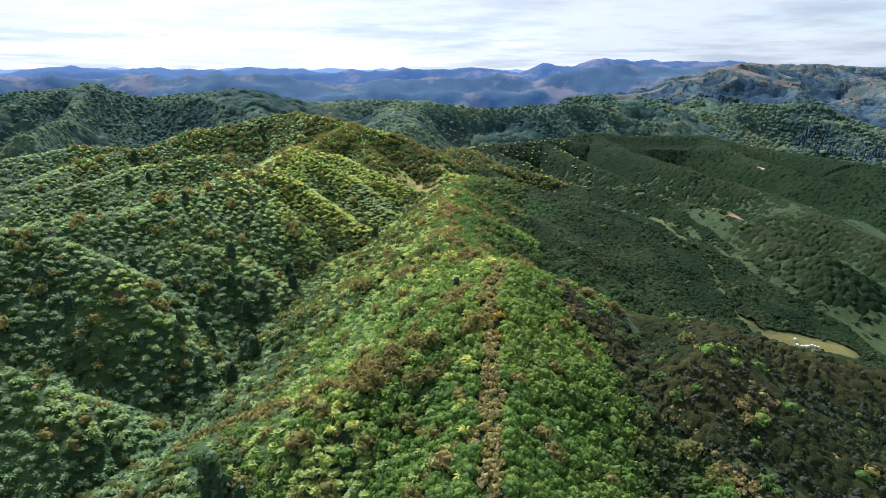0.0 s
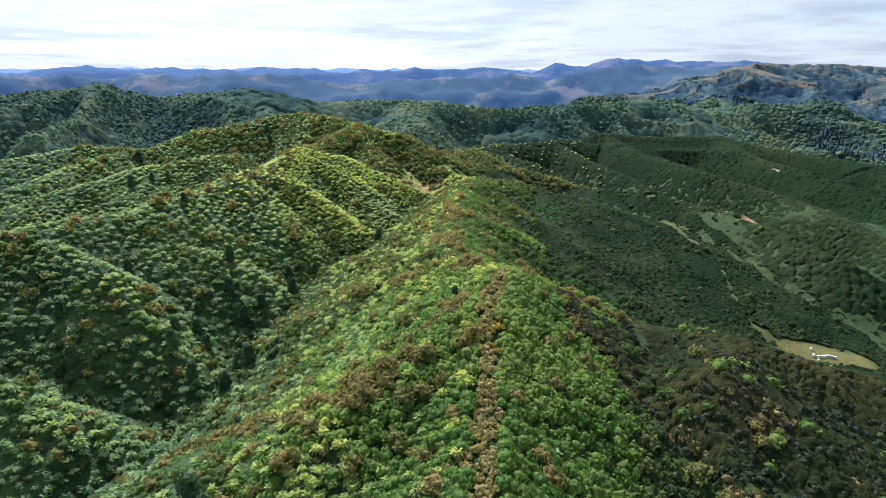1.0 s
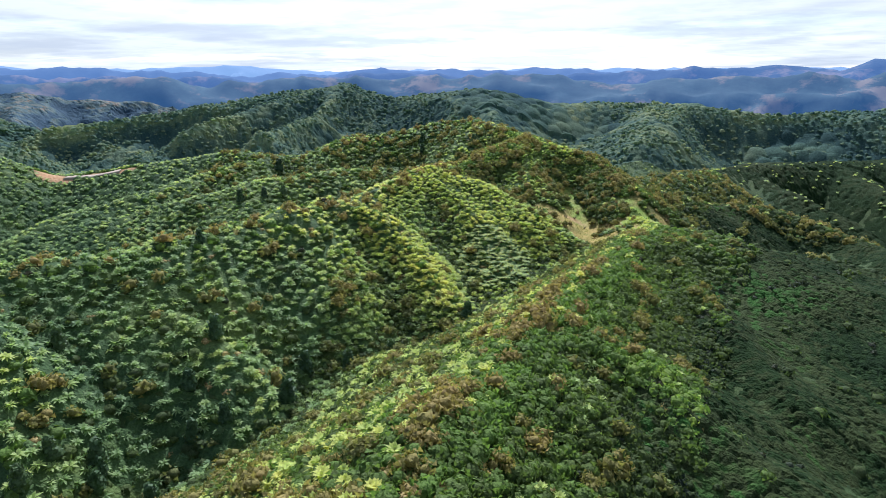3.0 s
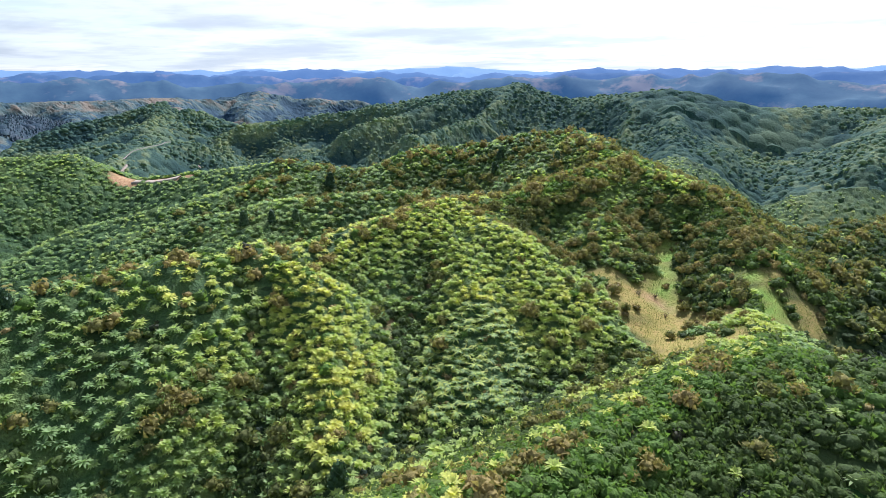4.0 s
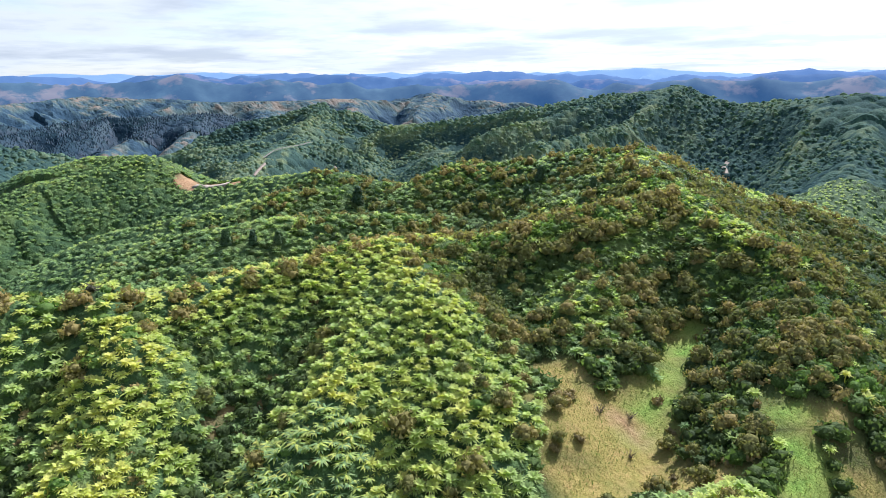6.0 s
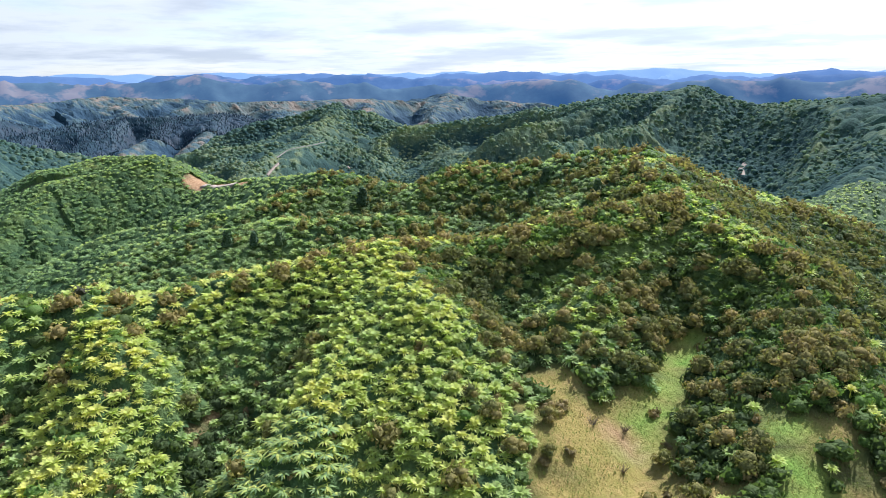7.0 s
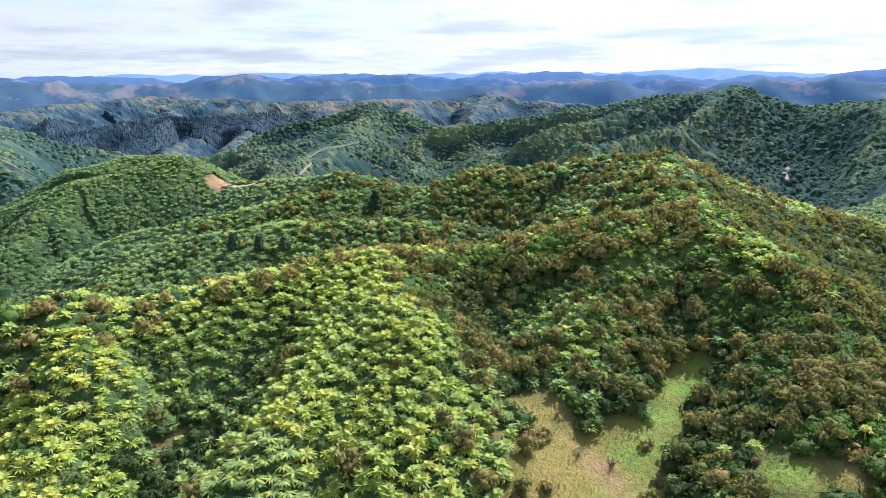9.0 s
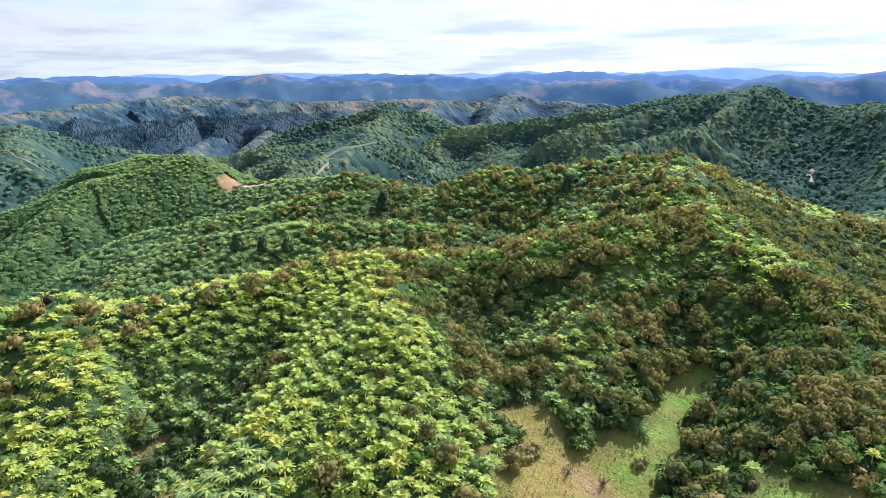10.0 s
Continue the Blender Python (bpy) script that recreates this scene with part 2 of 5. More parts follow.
def mesh_from(name, verts, faces, smooth=True):
    me = bpy.data.meshes.new(name)
    verts, faces = np.asarray(verts, np.float32), np.asarray(faces, np.int32)
    k = faces.shape[1]
    me.vertices.add(len(verts))
    me.vertices.foreach_set("co", verts.ravel())
    me.loops.add(faces.size)
    me.loops.foreach_set("vertex_index", faces.ravel())
    me.polygons.add(len(faces))
    me.polygons.foreach_set("loop_start", np.arange(0, faces.size, k, dtype=np.int32))
    me.polygons.foreach_set("use_smooth", np.full(len(faces), smooth))
    me.update(calc_edges=True)
    return me


# the ground: one sheet, fine in the middle and coarse towards the horizon
N = 350
u = np.linspace(-1, 1, N)
gx, gy = np.meshgrid(-22 + 36 * np.sinh(5.5 * u), 95 + 36 * np.sinh(5.5 * u), indexing="ij")
gz = land(gx, gy)
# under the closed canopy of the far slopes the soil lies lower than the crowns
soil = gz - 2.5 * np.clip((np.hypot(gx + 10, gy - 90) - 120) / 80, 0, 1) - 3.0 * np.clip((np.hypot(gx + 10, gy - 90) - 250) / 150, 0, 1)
idx = np.arange(N * N).reshape(N, N)
quads = np.stack([idx[:-1, :-1], idx[1:, :-1], idx[1:, 1:], idx[:-1, 1:]], -1).reshape(-1, 4)
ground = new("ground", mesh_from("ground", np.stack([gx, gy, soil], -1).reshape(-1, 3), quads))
tagged(ground, "steep hill country under scrub and bracken", "ground", kind="structure")


# ---- masks of the plan ----
def line_dist(x, y, pts):
    d = np.full(np.shape(x), 1e9)
    for (x0, y0), (x1, y1) in zip(pts[:-1], pts[1:]):
        dx, dy = x1 - x0, y1 - y0
        s = np.clip(((x - x0) * dx + (y - y0) * dy) / (dx * dx + dy * dy), 0, 1)
        d = np.minimum(d, np.hypot(x - x0 - s * dx, y - y0 - s * dy))
    return d


def crest_x(y):
    """Where the crest of the main ridge runs."""
    return np.interp(y, (0, 27, 44, 49.5, 54, 66, 78, 90, 104, 114, 124, 133), (1.5, 2.5, 3.5, 4.9, 2.8, 0.8, 1.0, 2.1, 2.8, 4.7, 1.0, -2.1))


def meadow(x, y):
    """Grassed openings in the bush: under 0 inside."""
    wob = 0.55 * value_noise(x, y, 1.8, 31) + 0.3 * value_noise(x, y, 0.7, 32)
    d = line_dist(x, y, [(-10.8, 133.4), (-7.9, 127.7)]) - 0.85
    d = np.minimum(d, line_dist(x, y, [(-7.6, 126.6), (-6.9, 123.6), (-5.2, 120.5), (-2.8, 117.8), (-1.8, 116.4)]) - 1.75)
    d = np.minimum(d, line_dist(x, y, [(-12.4, 122.9), (-10.8, 123.2), (-8.5, 122.8), (-7.5, 123.4)]) - 0.95)
    d = np.minimum(d, line_dist(x, y, [(-9.4, 121.2), (-7, 119.6), (-5.6, 118.2), (-4, 118.8)]) - 0.9)
    d = np.minimum(d, line_dist(x, y, [(-6.6, 126.9), (-5.3, 124.4), (-4.2, 122.4), (-2.4, 122.4), (-1.2, 123.6)]) - 0.9)
    d = np.minimum(d, line_dist(x, y, [(0.1, 131), (-1.2, 129.2), (0.5, 127.2)]) - 0.6)
    d = np.minimum(d, np.hypot(x + 10.8, y - 120) - 0.6)
    d = np.minimum(d, line_dist(x, y, [(2.6, 129.6), (4.2, 127.8)]) - 0.9)
    d = np.minimum(d, line_dist(x, y, [(-1, 119), (0.4, 119.5), (2.2, 117.3)]) - 1.0)
    d = np.minimum(d, line_dist(x, y, [(-2.7, 129.6), (1.3, 126.8), (3.3, 123.4)]) - 0.75)
    d = np.minimum(d, line_dist(x, y, [(42, 121), (41, 112), (41, 106)]) - 1.2)
    d = np.minimum(d, line_dist(x, y, [(41, 106), (42.5, 97), (40, 88), (39.3, 80), (40.5, 77)]) - 0.5)
    d = np.minimum(d, line_dist(x, y, [(43.5, 75.2), (50.5, 75.8)]) - 2.3)
    return d + wob


def bare(x, y):
    """Bare clay: slips, tracks and scrapes, under 0 inside."""
    wob = 0.4 * value_noise(x, y, 1.5, 41) + 0.25 * value_noise(x, y, 0.6, 42)
    d = np.hypot(x + 6.9, y - 124.0) - 0.8
    d = np.minimum(d, np.hypot(x + 33.2, y - 61.0) - 0.7)
    d = np.minimum(d, np.hypot(x - 41, y - 131) - 1.0)
    d = np.minimum(d, line_dist(x, y, [(-19.3, 104.2), (-20.6, 106.2)]) - 0.45)
    d = np.minimum(d, line_dist(x, y, [(52, 120), (55, 114)]) - 0.6)
    d = np.minimum(d, line_dist(x, y, [(-108, 117), (-101, 118)]) - 1.5)
    d = np.minimum(d, line_dist(x, y, [(-98, 119.5), (-90, 122.5)]) - 1.0)
    return d + wob


# ---- materials ----
def nodes_of(name):
    m = bpy.data.materials.new(name)
    m.use_nodes = True
    n, l = m.node_tree.nodes, m.node_tree.links
    n.clear()
    out = n.new("ShaderNodeOutputMaterial")
    return m, n, l, out


def noise_tex(n, l, scale, detail=3.0, rough=0.55, vec=None):
    t = n.new("ShaderNodeTexNoise")
    t.inputs["Scale"].default_value, t.inputs["Detail"].default_value = scale, detail
    t.inputs["Roughness"].default_value = rough
    if vec is not None:
        l.new(vec, t.inputs["Vector"])
    return t.outputs["Fac"]


def ramp(n, l, fac, stops):
    r = n.new("ShaderNodeValToRGB")
    e = r.color_ramp.elements
    while len(e) < len(stops):
        e.new(0.5)
    for q, (p, c) in zip(e, stops):
        q.position, q.color = p, (*c, 1)
    l.new(fac, r.inputs[0])
    return r.outputs[0]


def mix_col(n, l, fac, a, b, kind="MIX"):
    x = n.new("ShaderNodeMix")
    x.data_type, x.blend_type = "RGBA", kind
    for s, v in ((x.inputs[0], fac), (x.inputs[6], a), (x.inputs[7], b)):
        if isinstance(v, float):
            s.default_value = v
        elif isinstance(v, tuple):
            s.default_value = (*v, 1)
        else:
            l.new(v, s)
    return x.outputs[2]


def maths(n, l, op, a, b=0.0):
    x = n.new("ShaderNodeMath")
    x.operation = op
    for i, v in enumerate((a, b)):
        if isinstance(v, (int, float)):
            x.inputs[i].default_value = v
        else:
            l.new(v, x.inputs[i])
    return x.outputs[0]


def foliage(name, stops, through_light=0.3, rough=0.5, grain=6.0, gloss=0.35, single=False, patch_size=0.16, relief=0.0):
    """Leaves: a tint for each plant, mottled in patches, part of the light passing through the blade."""
    m, n, l, out = nodes_of(name)
    at = n.new("ShaderNodeAttribute")
    at.attribute_name = "tint"
    inf = n.new("ShaderNodeObjectInfo")
    geo = n.new("ShaderNodeNewGeometry")
    pos = geo.outputs["Position"]
    f = inf.outputs["Random"] if single else at.outputs["Fac"]
    patch = noise_tex(n, l, patch_size, 2.0, 0.5, pos)
    f = maths(n, l, "ADD", maths(n, l, "MULTIPLY", f, 0.85), maths(n, l, "MULTIPLY", maths(n, l, "SUBTRACT", patch, 0.38), 0.5))
    col = ramp(n, l, f, stops)
    fine = noise_tex(n, l, grain, 2.0, 0.6, pos)
    val = ramp(n, l, fine, [(0.25, (0.62, 0.62, 0.62)), (0.75, (1.3, 1.3, 1.25))])
    col = mix_col(n, l, 1.0, col, val, "MULTIPLY")
    p = n.new("ShaderNodeBsdfPrincipled")
    p.inputs["Roughness"].default_value = rough
    p.inputs["Specular IOR Level"].default_value = gloss * 0.5
    l.new(col, p.inputs["Base Color"])
    if relief:
        bp = n.new("ShaderNodeBump")
        bp.inputs["Strength"].default_value, bp.inputs["Distance"].default_value = 1.0, relief
        l.new(fine, bp.inputs["Height"])
        l.new(bp.outputs[0], p.inputs["Normal"])
    t = n.new("ShaderNodeBsdfTranslucent")
    l.new(mix_col(n, l, 1.0, col, (1.2, 1.3, 0.75), "MULTIPLY"), t.inputs["Color"])
    s = n.new("ShaderNodeMixShader")
    s.inputs[0].default_value = through_light
    l.new(p.outputs[0], s.inputs[1])
    l.new(t.outputs[0], s.inputs[2])
    l.new(s.outputs[0], out.inputs[0])
    return m


FERN_STOPS = [(0.0, (0.15, 0.24, 0.11)), (0.35, (0.29, 0.40, 0.16)), (0.7, (0.50, 0.56, 0.15)), (1.0, (0.66, 0.62, 0.16))]
BROAD_STOPS = [(0.0, (0.06, 0.088, 0.036)), (0.4, (0.11, 0.155, 0.046)), (0.75, (0.15, 0.25, 0.055)), (1.0, (0.25, 0.33, 0.075))]
KANUKA_STOPS = [(0.0, (0.125, 0.145, 0.055)), (0.4, (0.21, 0.205, 0.068)), (0.75, (0.29, 0.24, 0.085)), (1.0, (0.33, 0.25, 0.10))]
M_FERN = foliage("fern_frond", FERN_STOPS, 0.5, 0.6, 9.0, 0.28)
M_FERN_SINGLE = foliage("single_fern_frond", FERN_STOPS, 0.5, 0.6, 9.0, 0.28, True)
M_BROAD = foliage("broad_leaf", BROAD_STOPS, 0.42, 0.65, 10.0, 0.18, relief=0.09)
M_BROAD_SINGLE = foliage("single_broad_leaf", [(0.0, (0.10, 0.18, 0.05)), (0.5, (0.17, 0.275, 0.06)), (1.0, (0.26, 0.35, 0.08))], 0.42, 0.65, 10.0, 0.18, True, relief=0.06)
M_KANUKA = foliage("kanuka_leaf", KANUKA_STOPS, 0.34, 0.75, 11.0, 0.1, relief=0.06)
M_KANUKA_SINGLE = foliage("single_kanuka_leaf", KANUKA_STOPS, 0.34, 0.75, 10.0, 0.1, True, relief=0.06)
M_SCRUB = foliage("scrub_leaf", [(0.0, (0.030, 0.045, 0.028)), (0.45, (0.043, 0.058, 0.033)), (0.8, (0.060, 0.066, 0.036)), (1.0, (0.085, 0.076, 0.045))], 0.18, 0.65, 8.0, 0.2, relief=0.12)
M_BRACKEN = foliage("dry_bracken", [(0.0, (0.16, 0.125, 0.06)), (0.4, (0.26, 0.20, 0.085)), (0.75, (0.36, 0.28, 0.115)), (1.0, (0.38, 0.33, 0.12))], 0.28, 0.65, 9.0, 0.2)
M_CONIFER = foliage("conifer_leaf", [(0.0, (0.045, 0.085, 0.04)), (0.5, (0.065, 0.115, 0.05)), (1.0, (0.09, 0.14, 0.055))], 0.2, 0.55, 7.0, 0.3, True)
# far bush and hill leaves are blued: haze put into the base colour
M_BUSH = foliage("hazed_bush_leaf", [(0.0, (0.055, 0.11, 0.105)), (0.35, (0.11, 0.185, 0.14)), (0.7, (0.20, 0.27, 0.165)), (1.0, (0.32, 0.36, 0.18))], 0.5, 0.8, 1.5, 0.05, patch_size=0.035, relief=0.3)
M_HILL = foliage("hazed_hill_leaf", [(0.0, (0.03, 0.065, 0.10)), (0.35, (0.055, 0.10, 0.135)), (0.6, (0.095, 0.145, 0.145)), (0.8, (0.15, 0.17, 0.15)), (1.0, (0.29, 0.215, 0.16))], 0.3, 0.8, 0.6, 0.1, patch_size=0.02, relief=0.5)
# scrub colour lowered to stand in for a cloud's shadow on the valley
M_EAST = foliage("cloud_shaded_scrub_leaf", [(0.0, (0.011, 0.025, 0.008)), (0.35, (0.018, 0.038, 0.011)), (0.55, (0.031, 0.046, 0.016)), (0.75, (0.042, 0.058, 0.02)), (1.0, (0.040, 0.105, 0.022))], 0.15, 0.9, 4.5, 0.12, patch_size=0.06, relief=0.25)
M_WEST = foliage("bush_leaf", [(0.0, (0.045, 0.09, 0.036)), (0.4, (0.085, 0.145, 0.05)), (0.75, (0.15, 0.205, 0.06)), (1.0, (0.25, 0.25, 0.085))], 0.3, 0.65, 5.0, 0.15, patch_size=0.08, relief=0.2)
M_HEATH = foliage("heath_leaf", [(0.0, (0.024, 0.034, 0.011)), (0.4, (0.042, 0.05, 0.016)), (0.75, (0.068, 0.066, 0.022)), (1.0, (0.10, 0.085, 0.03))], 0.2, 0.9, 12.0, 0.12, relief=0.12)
# needles blued for haze and darkened for cloud shade in the colour itself
M_PINE = foliage("hazed_pine_needle", [(0.0, (0.009, 0.026, 0.042)), (0.5, (0.015, 0.038, 0.055)), (1.0, (0.026, 0.058, 0.066))], 0.1, 0.6, 1.0, 0.2)
M_GORSE = foliage("yellow_flower", [(0.0, (0.30, 0.20, 0.02)), (0.5, (0.42, 0.27, 0.02)), (1.0, (0.45, 0.33, 0.05))], 0.2, 0.6, 8.0, 0.2)
M_GRASSBLADE = foliage("grass_blade", [(0.0, (0.12, 0.20, 0.04)), (0.45, (0.20, 0.25, 0.06)), (0.8, (0.29, 0.26, 0.09)), (1.0, (0.36, 0.28, 0.12))], 0.3, 0.6, 3.0, 0.2)


def bark(name, a, b):
    m, n, l, out = nodes_of(name)
    geo = n.new("ShaderNodeNewGeometry")
    f = noise_tex(n, l, 14.0, 4.0, 0.6, geo.outputs["Position"])
    p = n.new("ShaderNodeBsdfPrincipled")
    l.new(ramp(n, l, f, [(0.3, a), (0.7, b)]), p.inputs["Base Color"])
    p.inputs["Roughness"].default_value = 0.85
    bp = n.new("ShaderNodeBump")
    bp.inputs["Strength"].default_value, bp.inputs["Distance"].default_value = 0.5, 0.02
    l.new(f, bp.inputs["Height"])
    l.new(bp.outputs[0], p.inputs["Normal"])
    l.new(p.outputs[0], out.inputs[0])
    return m


M_BARK = bark("bark", (0.05, 0.04, 0.03), (0.16, 0.13, 0.10))
M_FERNTRUNK = bark("fibrous_trunk", (0.02, 0.015, 0.01), (0.09, 0.06, 0.035))
M_DEADWOOD = bark("weathered_wood", (0.16, 0.12, 0.09), (0.33, 0.26, 0.20))


def clay_material(name, stops, scale):
    m, n, l, out = nodes_of(name)
    geo = n.new("ShaderNodeNewGeometry")
    pos = geo.outputs["Position"]
    f = noise_tex(n, l, scale, 5.0, 0.65, pos)
    p = n.new("ShaderNodeBsdfPrincipled")
    l.new(ramp(n, l, f, stops), p.inputs["Base Color"])
    p.inputs["Roughness"].default_value = 0.9
    bp = n.new("ShaderNodeBump")
    bp.inputs["Strength"].default_value, bp.inputs["Distance"].default_value = 0.6, 0.1
    l.new(f, bp.inputs["Height"])
    l.new(bp.outputs[0], p.inputs["Normal"])
    l.new(p.outputs[0], out.inputs[0])
    return m


M_TRACK = clay_material("pale_gravel", [(0.3, (0.17, 0.15, 0.11)), (0.7, (0.30, 0.26, 0.20))], 1.2)
M_SLIP = clay_material("bare_clay", [(0.3, (0.21, 0.16, 0.11)), (0.7, (0.34, 0.275, 0.195))], 0.8)


def ground_material():
    """Leaf litter and low plants, dry grass in the openings, clay where it is bare; far soil carries painted crown
    shade and haze.
    """
    m, n, l, out = nodes_of("hill_ground")
    geo = n.new("ShaderNodeNewGeometry")
    pos = geo.outputs["Position"]
    litter = ramp(n, l, noise_tex(n, l, 0.9, 6.0, 0.65, pos),
                  [(0.28, (0.024, 0.042, 0.016)), (0.5, (0.04, 0.066, 0.022)), (0.66, (0.058, 0.086, 0.03)), (0.82, (0.075, 0.07, 0.035))])
    broad = ramp(n, l, noise_tex(n, l, 0.035, 4.0, 0.6, pos), [(0.35, (0.72, 0.85, 0.8)), (0.65, (1.35, 1.2, 1.0))])
    litter = mix_col(n, l, 1.0, litter, broad, "MULTIPLY")
    grass = ramp(n, l, noise_tex(n, l, 1.1, 6.0, 0.7, pos),
                 [(0.25, (0.19, 0.185, 0.04)), (0.42, (0.30, 0.245, 0.06)), (0.58, (0.36, 0.265, 0.08)), (0.8, (0.44, 0.26, 0.10))])
    clay = ramp(n, l, noise_tex(n, l, 2.2, 6.0, 0.7, pos), [(0.3, (0.26, 0.14, 0.06)), (0.7, (0.46, 0.29, 0.15))])
    dry = ramp(n, l, noise_tex(n, l, 0.05, 6.0, 0.7, pos), [(0.3, (0.09, 0.11, 0.07)), (0.5, (0.19, 0.165, 0.095)), (0.7, (0.31, 0.225, 0.13))])
    at = n.new("ShaderNodeAttribute")
    at.attribute_name = "cover"
    sep = n.new("ShaderNodeSeparateColor")
    l.new(at.outputs["Color"], sep.inputs[0])
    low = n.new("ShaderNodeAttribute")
    low.attribute_name = "gap_shade_mix"
    # near-black far soil: the shade between crowns put into the colour
    crown_gap_shade = ramp(n, l, noise_tex(n, l, 0.22, 5.0, 0.7, pos), [(0.3, (0.009, 0.017, 0.014)), (0.5, (0.015, 0.026, 0.021)), (0.7, (0.024, 0.038, 0.028))])
    litter = mix_col(n, l, low.outputs["Fac"], litter, crown_gap_shade)
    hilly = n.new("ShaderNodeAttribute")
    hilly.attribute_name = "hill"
    # soil of the outer hills: the same crown shade, blued for haze
    hazy_gap_shade = ramp(n, l, noise_tex(n, l, 0.09, 6.0, 0.7, pos), [(0.3, (0.014, 0.027, 0.04)), (0.5, (0.022, 0.04, 0.052)), (0.68, (0.036, 0.055, 0.057)), (0.78, (0.13, 0.11, 0.08))])
    litter = mix_col(n, l, hilly.outputs["Fac"], litter, hazy_gap_shade)
    col = mix_col(n, l, sep.outputs[0], litter, grass)
    lush = ramp(n, l, noise_tex(n, l, 2.4, 5.0, 0.7, pos), [(0.3, (0.09, 0.22, 0.028)), (0.7, (0.22, 0.38, 0.055))])
    col = mix_col(n, l, at.outputs["Alpha"], col, lush)
    col = mix_col(n, l, sep.outputs[2], col, dry)
    col = mix_col(n, l, sep.outputs[1], col, clay)
    p = n.new("ShaderNodeBsdfPrincipled")
    l.new(col, p.inputs["Base Color"])
    p.inputs["Roughness"].default_value = 0.9
    p.inputs["Specular IOR Level"].default_value = 0.15
    bp = n.new("ShaderNodeBump")
    bp.inputs["Strength"].default_value, bp.inputs["Distance"].default_value = 0.8, 0.25
    l.new(noise_tex(n, l, 2.5, 6.0, 0.7, pos), bp.inputs["Height"])
    l.new(bp.outputs[0], p.inputs["Normal"])
    l.new(p.outputs[0], out.inputs[0])
    return m


cover = np.zeros((N * N, 4), np.float32)
fx, fy = gx.ravel(), gy.ravel()
# grass east of x = 30 kept faint: cloud shade put into the cover
cover[:, 0] = np.clip(0.5 - meadow(fx, fy) / 0.9, 0, 1) * np.where(fx > 30, np.where(fy > 79, 0.16, 0.4), 0.9)
cover[:, 1] = np.clip(0.5 - bare(fx, fy) / 0.7, 0, 1)
# dry hill pasture far to the north-east
pasture = np.clip(1.3 - line_dist(fx, fy, [(190, 556), (245, 570), (273, 579), (300, 570)]) / 15 + 0.5 * value_noise(fx, fy, 20, 50), 0, 1)
pasture = np.maximum(pasture, np.clip(1.2 - line_dist(fx, fy, [(230, 330), (300, 345), (420, 330)]) / 45 + 0.5 * value_noise(fx, fy, 25, 51), 0, 1))
for spot in ((-745, 300, 15), (-770, 400, 16), (-735, 215, 12), (-760, 500, 12)):
    pasture = np.maximum(pasture, np.clip(1.5 - np.hypot(fx - spot[0], (fy - spot[1]) * 0.7) / spot[2] + 0.7 * value_noise(fx, fy, 14, 53), 0, 1))
pasture = np.maximum(pasture, np.clip((gz.ravel() - 58) / 9 + 0.8 * value_noise(fx, fy, 35, 54) + 0.4 * value_noise(fx, fy, 12, 55), 0, 0.9) * ((fx > 120) & (fy > 430)))
cover[:, 2] = pasture
cover[:, 3] = np.clip(1.2 - np.minimum(line_dist(fx, fy, [(-10.4, 133.2), (-7.9, 127.7), (-6.3, 123.6)]) / 0.95, line_dist(fx, fy, [(-2.7, 129.6), (1.3, 126.8), (3.3, 123.4)])) + 0.35 * value_noise(fx, fy, 1.5, 52), 0, 1) * cover[:, 0]
attr = ground.data.color_attributes.new("cover", "FLOAT_COLOR", "POINT")
attr.data.foreach_set("color", cover.ravel())
gap_shade_attr = ground.data.attributes.new("gap_shade_mix", "FLOAT", "POINT")
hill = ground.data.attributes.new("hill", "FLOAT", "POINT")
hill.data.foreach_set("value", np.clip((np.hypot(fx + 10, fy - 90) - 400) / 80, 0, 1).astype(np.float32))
gap_shade_attr.data.foreach_set("value", np.clip((np.hypot(fx + 10, fy - 90) - 120) / 60, 0, 1).astype(np.float32))
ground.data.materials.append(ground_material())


# ---- plant shapes (unit size, to be scaled) ----
rng = np.random.default_rng(7)


def frond(seg, length=1.0, rise=0.38, droop=0.85, width=0.2, folded=True):
    """A fern frond along +x: an arching blade with a raised midrib."""
    s = np.linspace(0.04, 1, seg + 1)
    xx = s * length
    zz = rise * s - droop * s ** 2 * 0.62
    ww = width * np.sin(np.pi * np.clip(s * 0.93 + 0.05, 0, 1) ** 0.75)
    ww[1::2] *= 1.18
    v, f = [], []
    for x, z, w in zip(xx, zz, ww):
        v += [(x, -w, z - 0.35 * w), (x, 0, z), (x + 0.02, w, z - 0.35 * w)] if folded else [(x, -w, z), (x, w, z)]
    k = 3 if folded else 2
    for i in range(seg):
        for j in range(k - 1):
            a, b, c, d = i * k + j, (i + 1) * k + j, (i + 1) * k + j + 1, i * k + j + 1
            f += [(a, b, c), (a, c, d)]
    return np.array(v, float), np.array(f, int)


